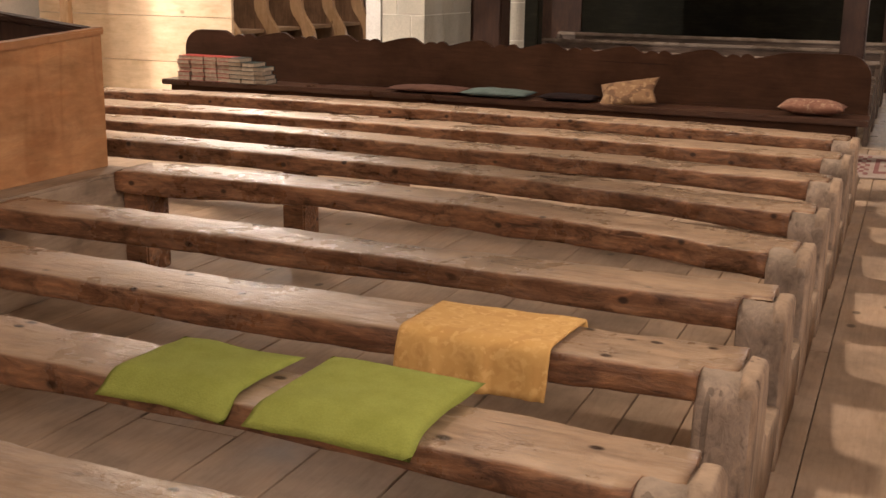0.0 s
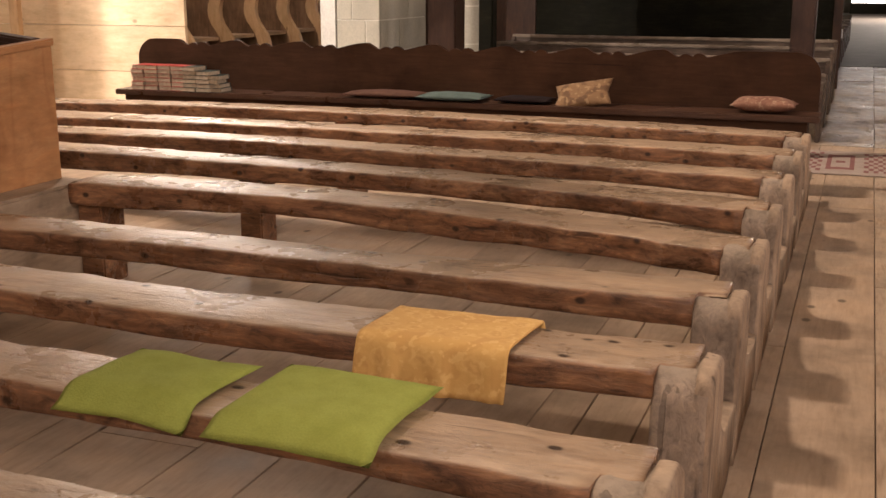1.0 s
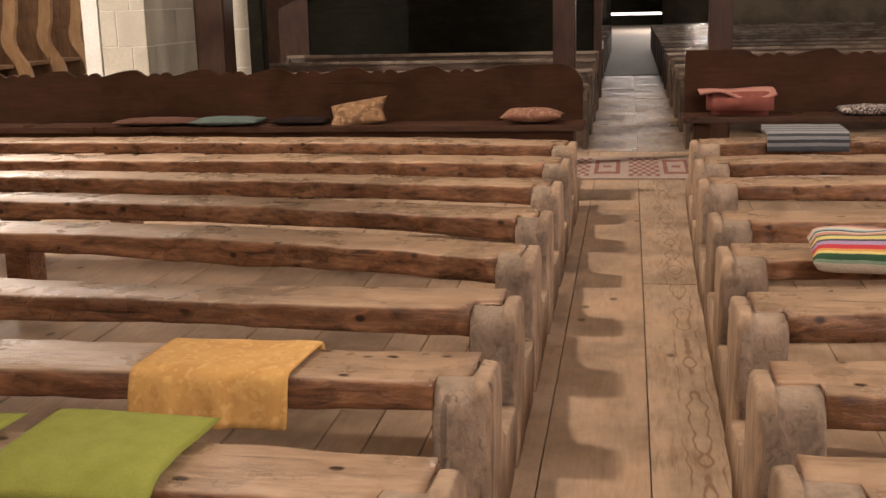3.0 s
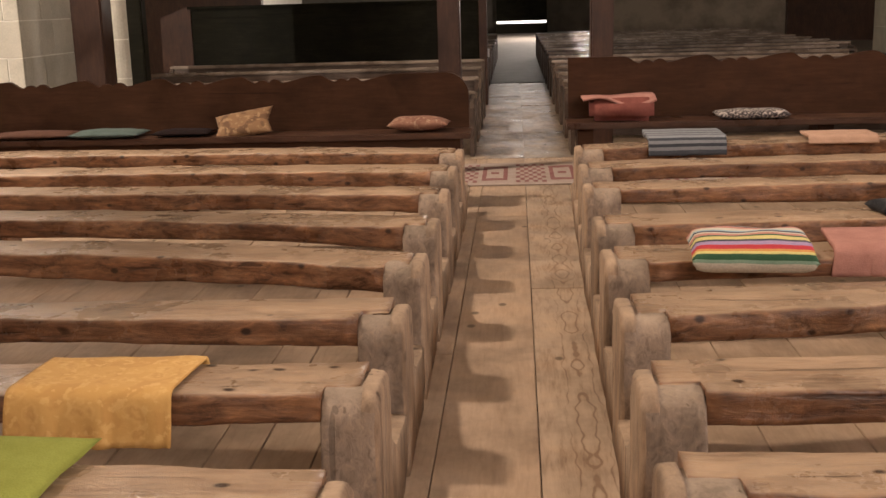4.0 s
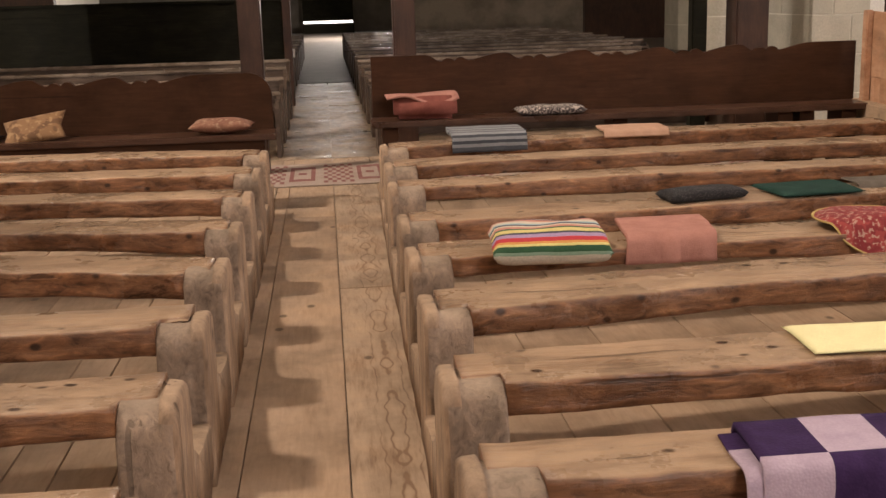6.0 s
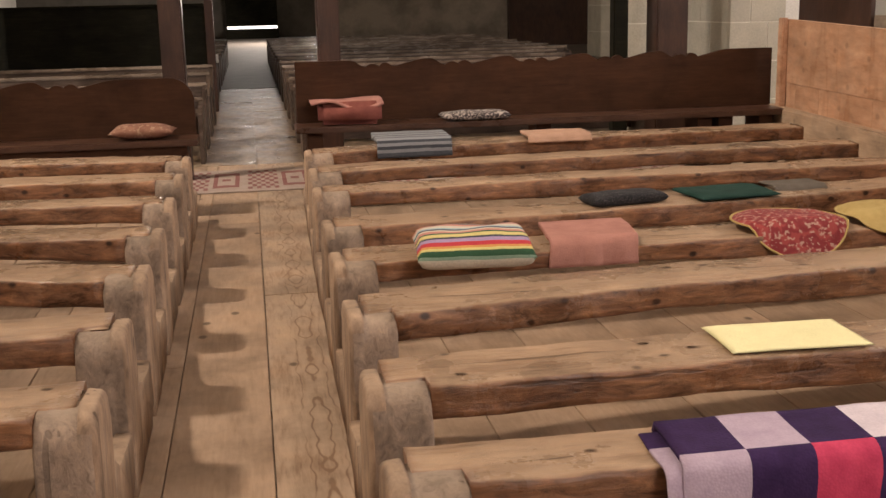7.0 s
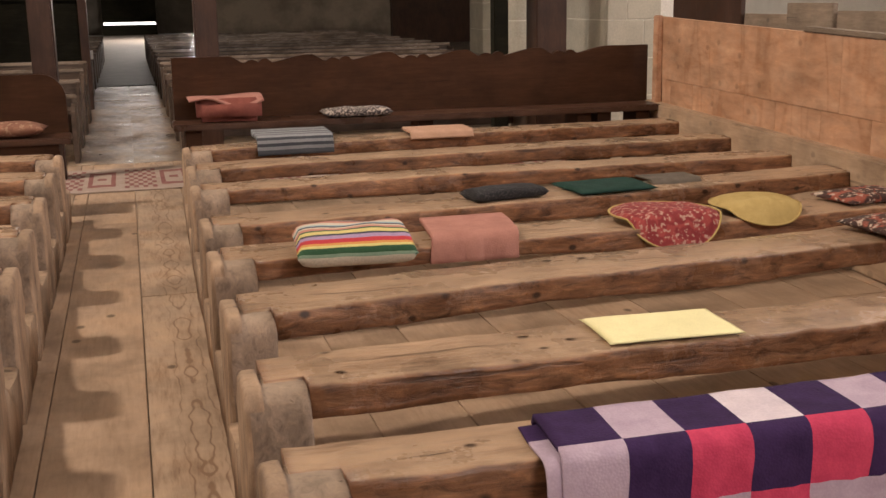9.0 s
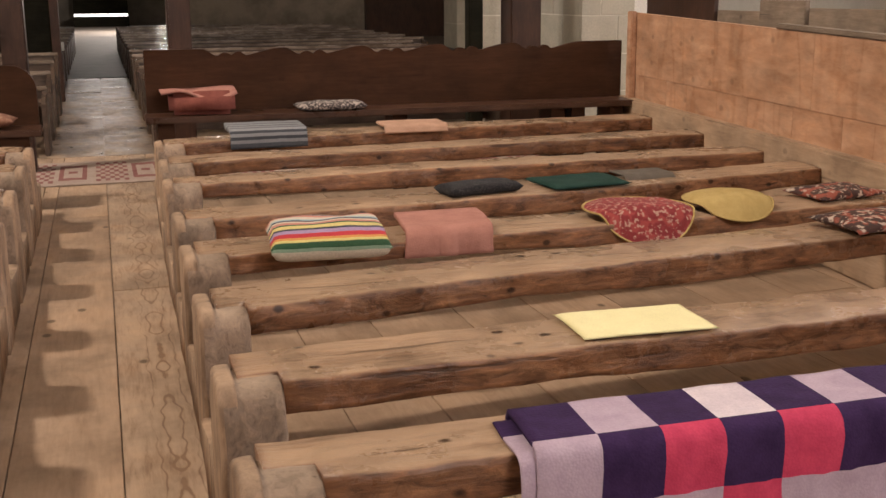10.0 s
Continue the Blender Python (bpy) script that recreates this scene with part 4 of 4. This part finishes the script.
def throw(name, label, x0, x1, y_back, y_front, z, hang, material, seed=1, thick=0.006, hang_back=0.0, slant=0.0, wave=0.008, lift=0.004, category="cloth", cells=None, nx=44, inner=None):
    """A cloth laid over a beam: back fall, top, front fall. cells: list of (material index rows) for a patchwork."""
    ob = empty(name, (x0 + x1) / 2, (y_back + y_front) / 2, z)
    tagged(ob, label, category, "cloths on the benches")
    w, d = x1 - x0, y_back - y_front
    path = []
    if hang_back:
        path += [(d / 2 + 0.008, -hang_back * (1 - k / 5)) for k in range(5)]
    path += [(d / 2 - d * k / 14, lift) for k in range(14)]
    R = 0.025
    path += [(-d / 2 - R * math.sin(a), lift - R + R * math.cos(a)) for a in [math.pi / 2 * k / 5 for k in range(6)]]
    hang = max(hang, 0.036)
    steps = max(2, int(hang / 0.018))
    path += [(-d / 2 - R - 0.004, lift - R - (hang - R) * k / steps) for k in range(1, steps + 1)]
    run = [0.0]
    for p, q in zip(path, path[1:]):
        run.append(run[-1] + math.dist(p, q))
    bm = bmesh.new()
    rows = []
    for i in range(nx + 1):
        u = i / nx
        row = []
        for (y, zz), s in zip(path, run):
            fall = max(0.0, (lift - zz)) if y < 0 else 0.0
            f = noise.noise((u * w * 7 + seed * 9, s * 5, seed))
            g = noise.noise((u * w * 16 + seed * 4, s * 3, seed + 3))
            yy = y - fall * (0.06 + 0.22 * abs(g)) - wave * g * min(1, fall / 0.03)
            row.append(bm.verts.new((-w / 2 + u * w + slant * (s - run[-1] / 2) + 0.01 * f * (1 if i in (0, nx) else 0.4), yy + 0.006 * f * (1 if zz >= lift else 0), zz + wave * 0.5 * max(0, f) * (1 if zz >= lift else 0))))
        rows.append(row)
    for i in range(nx):
        for j in range(len(path) - 1):
            fc = bm.faces.new((rows[i][j], rows[i + 1][j], rows[i + 1][j + 1], rows[i][j + 1]))
            if cells:
                fc.material_index = cells((i + 0.5) / nx * w, (run[j] + run[j + 1]) / 2)
    bmesh.ops.recalc_face_normals(bm, faces=bm.faces[:])
    bmesh.ops.solidify(bm, geom=bm.faces[:], thickness=-thick)
    part("fabric", bm, material, ob, "", True)
    return ob


# on the north benches
cushion("seat_cushion", "flat lime green cushion sagging over the bench edge", -1.575, 1.655, SEAT, 0.34, 0.31, 0.03, GREEN, -0.07, -0.07, 0.55, 0.08, 1, 4.0)
cushion("seat_cushion", "flat lime green cushion square on the bench", -1.165, 1.64, SEAT, 0.37, 0.36, 0.036, GREEN, -0.04, -0.1, 0.4, 0.03, 2, 4.5)
throw("bench_cloth", "mustard damask cloth folded over the bench beam", -1.305, -0.915, 2.34, 2.125, SEAT + 0.006, 0.125, MUSTARD, 3, 0.007, 0.02, -0.06, 0.012)
# on the dark north bench
cushion("seat_cushion", "thin faded brown cushion on the dark bench", -3.35, 7.02, NSEAT, 0.58, 0.28, 0.05, COCOA, 0.05, None, 0, 0.05, 5)
cushion("seat_cushion", "thin grey teal cushion on the dark bench", -2.83, 7.0, NSEAT, 0.48, 0.3, 0.055, TEAL, 0.0, None, 0, 0.05, 6)
cushion("seat_cushion", "thin blackish cushion on the dark bench", -2.33, 7.02, NSEAT, 0.38, 0.27, 0.045, SOOT, 0.0, None, 0, 0.05, 7)
cushion("throw_pillow", "gold brocade pillow leaning against the bench back", -1.93, 7.06, NSEAT + 0.03, 0.4, 0.26, 0.09, GOLD, 0.03, None, 0, 0.16, 8, 2.4, None, "pillow", 22, 0.62).rotation_euler[1] = -0.17
cushion("throw_pillow", "rust brocade pillow lying on the dark bench", -0.77, 7.01, NSEAT, 0.4, 0.26, 0.1, BROCADE, -0.02, None, 0, 0.12, 9, 2.4, None, "pillow")

# on the south benches
SQ = 0.128
ROWS_P = [[1, 0, 1, 3, 1, 0, 1, 0, 1, 3, 1, 0, 1], [0, 1, 2, 1, 2, 1, 2, 1, 2, 1, 0, 1, 2], [0, 0, 0, 2, 0, 0, 2, 0, 1, 0, 2, 0, 0], [1, 0, 1, 0, 1, 3, 0, 1, 0, 1, 0, 1, 0]]


def patch(x, s):
    return ROWS_P[min(3, 0 if s < 0.2 else int((s - 0.2) / 0.128) + 1)][min(12, int(x / SQ))]


throw("knitted_blanket", "knitted patchwork blanket of purple, lilac and raspberry squares", 0.64, 0.64 + 13 * SQ, 1.735, 1.575, SEAT + 0.01, 0.36, [LILAC, PURPLE, PINK, PALE], 6, 0.012, 0.03, -0.07, 0.01, 0.006, "blanket", patch, 78)
throw("knitted_blanket", "lilac underlayer of the folded knitted blanket", 0.61, 0.9, 1.73, 1.58, SEAT + 0.002, 0.34, [LILAC, PURPLE], 7, 0.006, 0.02, -0.07, 0.006, 0.002, "blanket", lambda x, s: 1 if s < 0.1 else 0)
cushion("felt_pad", "thin lemon yellow felt pad on the bench", 1.192, 2.262, SEAT + 0.004, 0.36, 0.225, 0.014, LEMON, -0.04, None, 0, 0.02, 8, 14.0, None, "pad")
cushion("knitted_cushion", "plump cushion with many coloured knitted stripes", 0.612, 3.345, SEAT, 0.385, 0.33, 0.1, STRIPES, -0.08, -0.03, 0.12, 0.02, 11, 9.0, None, "cushion", 28)
throw("folded_blanket", "coral fleece blanket folded over the bench", 0.905, 1.225, 3.69, 3.42, SEAT + 0.014, 0.085, CORAL, 12, 0.016, 0.0, -0.12, 0.006, 0.012, "blanket")
cushion("seat_cushion", "folded black knitted seat pad", 1.425, 4.19, SEAT, 0.36, 0.15, 0.05, BLACK, 0.2, None, 0, 0.05, 13, 9.0)
cushion("seat_pad", "thin bottle green seat pad", 1.91, 4.27, SEAT, 0.38, 0.3, 0.024, BOTTLE, 0.12, None, 0, 0.02, 14, 10.0, None, "pad")
throw("seat_pad", "thin grey cloth pad", 2.14, 2.38, 4.42, 4.3, SEAT + 0.01, 0.025, GREY, 15, 0.008, 0.0, 0.1, 0.003, 0.006, "pad")
round_cushion("round_cushion", "round red floral cushion hanging over the beam", 1.835, 3.535, SEAT + 0.012, 0.205, 0.04, FLORAL, YELLOW, -0.075, 0.95, 3)
round_cushion("round_cushion", "round mustard plush cushion hanging over the beam", 2.235, 3.57, SEAT + 0.008, 0.17, 0.055, YELLOW, FLORAL_DARK, -0.06, 0.5, 5)
cushion("seat_cushion", "crumpled floral cushion lying beside the pine panel", 2.76, 3.62, SEAT, 0.36, 0.24, 0.05, FLORAL_DARK, 0.15, -0.1, 0.5, 0.14, 17)
cushion("seat_cushion", "crumpled dark floral cushion on the bench", 2.55, 3.07, SEAT, 0.44, 0.28, 0.06, FLORAL_DARK, 0.1, -0.11, 0.5, 0.14, 18)
throw("folded_blanket", "blue grey striped blanket folded over the bench", 0.62, 1.06, 6.58, 6.27, SEAT + 0.036, 0.085, DENIM, 19, 0.03, 0.0, 0.0, 0.006, 0.0, "blanket")
throw("seat_pad", "thin peach seat pad on the bench", 1.56, 1.96, 6.62, 6.4, SEAT + 0.014, 0.03, PEACH, 20, 0.014, 0.0, -0.05, 0.003, 0.008, "pad")
# on the dark south bench
fb = tagged(empty("folded_blanket", 0.53, 7.0, 0.54), "folded coral blanket with a turned over flap", "blanket", "cloths on the benches")
bm = box(-0.2, 0.2, -0.12, 0.12, 0.0, 0.15, 0.03)
for v in bm.verts:
    v.co += noise.noise_vector(v.co * 9) * 0.012
    v.co.z = max(0, v.co.z)
part("folded_body", bm, RUST, fb, "brick red inner folds", True)
bm = bmesh.new()
flap = [[bm.verts.new((-0.25 + 0.46 * i / 12, -0.12 + 0.255 * j / 8,
         0.158 + 0.006 * math.sin(i * 0.5 + j * 0.3) - 0.075 * max(0.0, 1 - abs(i / 12 - 0.68) * 2.6) * max(0.0, 1 - j / 3.0) - 0.05 * max(0.0, 0.2 - i / 12))) for j in range(9)] for i in range(13)]
for i in range(12):
    for j in range(8):
        bm.faces.new((flap[i][j], flap[i + 1][j], flap[i + 1][j + 1], flap[i][j + 1]))
bmesh.ops.recalc_face_normals(bm, faces=bm.faces[:])
bmesh.ops.solidify(bm, geom=bm.faces[:], thickness=0.014)
part("flap", bm, CORAL, fb, "coral fleece flap", True)
cushion("seat_cushion", "folded black and white printed cushion", 1.35, 6.99, 0.54, 0.45, 0.25, 0.055, SPECKLE, 0.0, None, 0, 0.03, 22, 6.0)

# ---- hymn books ----
PAGES = plaster("page_edges", (0.44, 0.34, 0.24), (0.33, 0.25, 0.17), 60.0, 0.9, 0.3)
RED_COVER = plaster("red_book_cover", (0.42, 0.05, 0.035), (0.32, 0.035, 0.025), 20.0, 0.5, 0.1)
DARK_COVER = plaster("dark_green_book_cover", (0.016, 0.03, 0.024), (0.01, 0.02, 0.016), 20.0, 0.45, 0.1)


def hymn_book(cover, label):
    ob = tagged(empty("hymn_book"), label, "book", "stacked hymn books")
    part("page_block", box(-0.052, 0.052, -0.078, 0.07, 0.0018, 0.0282), PAGES, ob, "yellowed page edges")
    bm = box(-0.054, 0.054, -0.08, 0.08, 0.0, 0.0016)
    box(-0.054, 0.054, -0.08, 0.08, 0.0284, 0.03, 0, bm)
    box(-0.055, 0.055, 0.072, 0.08, 0.0, 0.03, 0, bm)
    part("cover", bm, cover, ob)
    return ob


first = {"r": hymn_book(RED_COVER, "small red hymn book lying in a stack"), "d": hymn_book(DARK_COVER, "small dark green hymn book lying in a stack")}
used = {"r": False, "d": False}
rng = random.Random(4)
for col in range(6):
    kind = "r" if col < 4 else "d"
    for k in range(6 if col != 5 else 5):
        m = pose(-5.33 + 0.117 * col + rng.uniform(-0.004, 0.004), 6.97 - (0.03 if col >= 4 else 0) + rng.uniform(-0.008, 0.008), NSEAT + 0.0305 * k, 0, 0, rng.uniform(-3, 3))
        if used[kind]:
            copy_thing(first[kind], m)
        else:
            first[kind].matrix_basis, used[kind] = m, True
for k, dz in enumerate((2, 3)):
    copy_thing(first["d"], pose(-4.69 + 0.02 * k, 6.95, NSEAT + 0.0305 * dz - 0.0305 * 2 * 0, 0, 0, 4) @ pose(0, 0, 0))
for k in range(2):
    copy_thing(first["d"], pose(-4.66 - 0.01 * k, 6.96, NSEAT + 0.0305 * k, 0, 0, 2))

# ---- woven runner across the cross aisle ----
RUG = [cloth("runner_cream", (0.42, 0.325, 0.27), (0.35, 0.265, 0.215), 200), cloth("runner_red", (0.27, 0.12, 0.105), (0.22, 0.09, 0.08), 200)]


def runner(x0, x1, y0, y1, cell=0.032, deep=0.1):
    ob = tagged(empty("rug_runner", x0, y0, 0.004), "pale woven runner with red chequered motifs", "rug")
    bm = bmesh.new()
    nx, ny = int((x1 - x0) / cell), int((y1 - y0) / deep)
    vs = [[bm.verts.new((i * cell, j * deep, 0.006 + 0.005 * noise.noise((i * 0.4, j * 0.4, 1)))) for j in range(ny + 1)] for i in range(nx + 1)]
    for i in range(nx):
        for j in range(ny):
            f = bm.faces.new((vs[i][j], vs[i + 1][j], vs[i + 1][j + 1], vs[i][j + 1]))
            c = i % 16
            if c < 8:
                red = (i + j) % 2 == 0 and 0 < c and 0 < j < ny - 1
            else:
                red = (c in (9, 14) and 1 < j < ny - 2) or (9 < c < 14 and j in (2, ny - 3)) or (c in (11, 12) and j == ny // 2)
            f.material_index = 1 if red else 0
    bmesh.ops.recalc_face_normals(bm, faces=bm.faces[:])
    bmesh.ops.solidify(bm, geom=bm.faces[:], thickness=0.006)
    part("weave", bm, RUG, ob)
    return ob


runner(-5.3, 3.3, 7.76, 8.87)

# ---- floor planks ----
rng = random.Random(11)
edges = [-8.6 + 0.34 * k for k in range(15)] + [-3.5, -3.12, -2.78, -2.41, -2.255, -1.91, -1.65, -1.37, -1.07, -0.925, -0.75, -0.48, -0.39, -0.08, 0.23, 0.6, 0.9, 1.27, 1.59, 1.95, 2.35, 2.75, 3.08, 3.42]
edges = [e for e in edges if e < -3.8] + [e for e in edges if e >= -3.5]


def plank(x0, x1, y0, y1, mat, lift=0.0):
    w, d = x1 - x0 - 0.0035, y1 - y0 - 0.003
    bm = box(-w / 2, w / 2, -d / 2, d / 2, -0.027, 0, 0.002)
    ob = part("plank", bm, mat, floor)
    ob.location = ((x0 + x1) / 2, (y0 + y1) / 2, lift)
    return ob


for x0, x1 in zip(edges, edges[1:]):
    cuts = [-1.5, 9.2]
    if abs(x0 + 0.08) < 0.001:
        cuts = [-1.5, 4.81, 7.9, 9.2]
    elif abs(x0 + 0.39) < 0.001:
        cuts = [-1.5, 6.6, 9.2]
    else:
        y = -1.5 + rng.uniform(1.5, 4)
        while y < 8:
            cuts.insert(-1, y)
            y += rng.uniform(2.6, 4.2)
    for y0, y1 in zip(cuts, cuts[1:]):
        plank(x0, x1, y0, y1, RINGED if abs(x0 + 0.08) < 0.001 else PLANK, rng.uniform(-0.002, 0.001))
for x0, x1 in ((-0.6, -0.08), (-0.08, 0.4)):
    y = 9.2
    while y < 18:
        step = min(rng.uniform(0.9, 2.2), 18.0 - y)
        plank(x0 + 0.004, x1 - 0.004, y, y + step - 0.006, OLDPLANK, rng.uniform(-0.006, 0.003))
        y += step + 1e-4
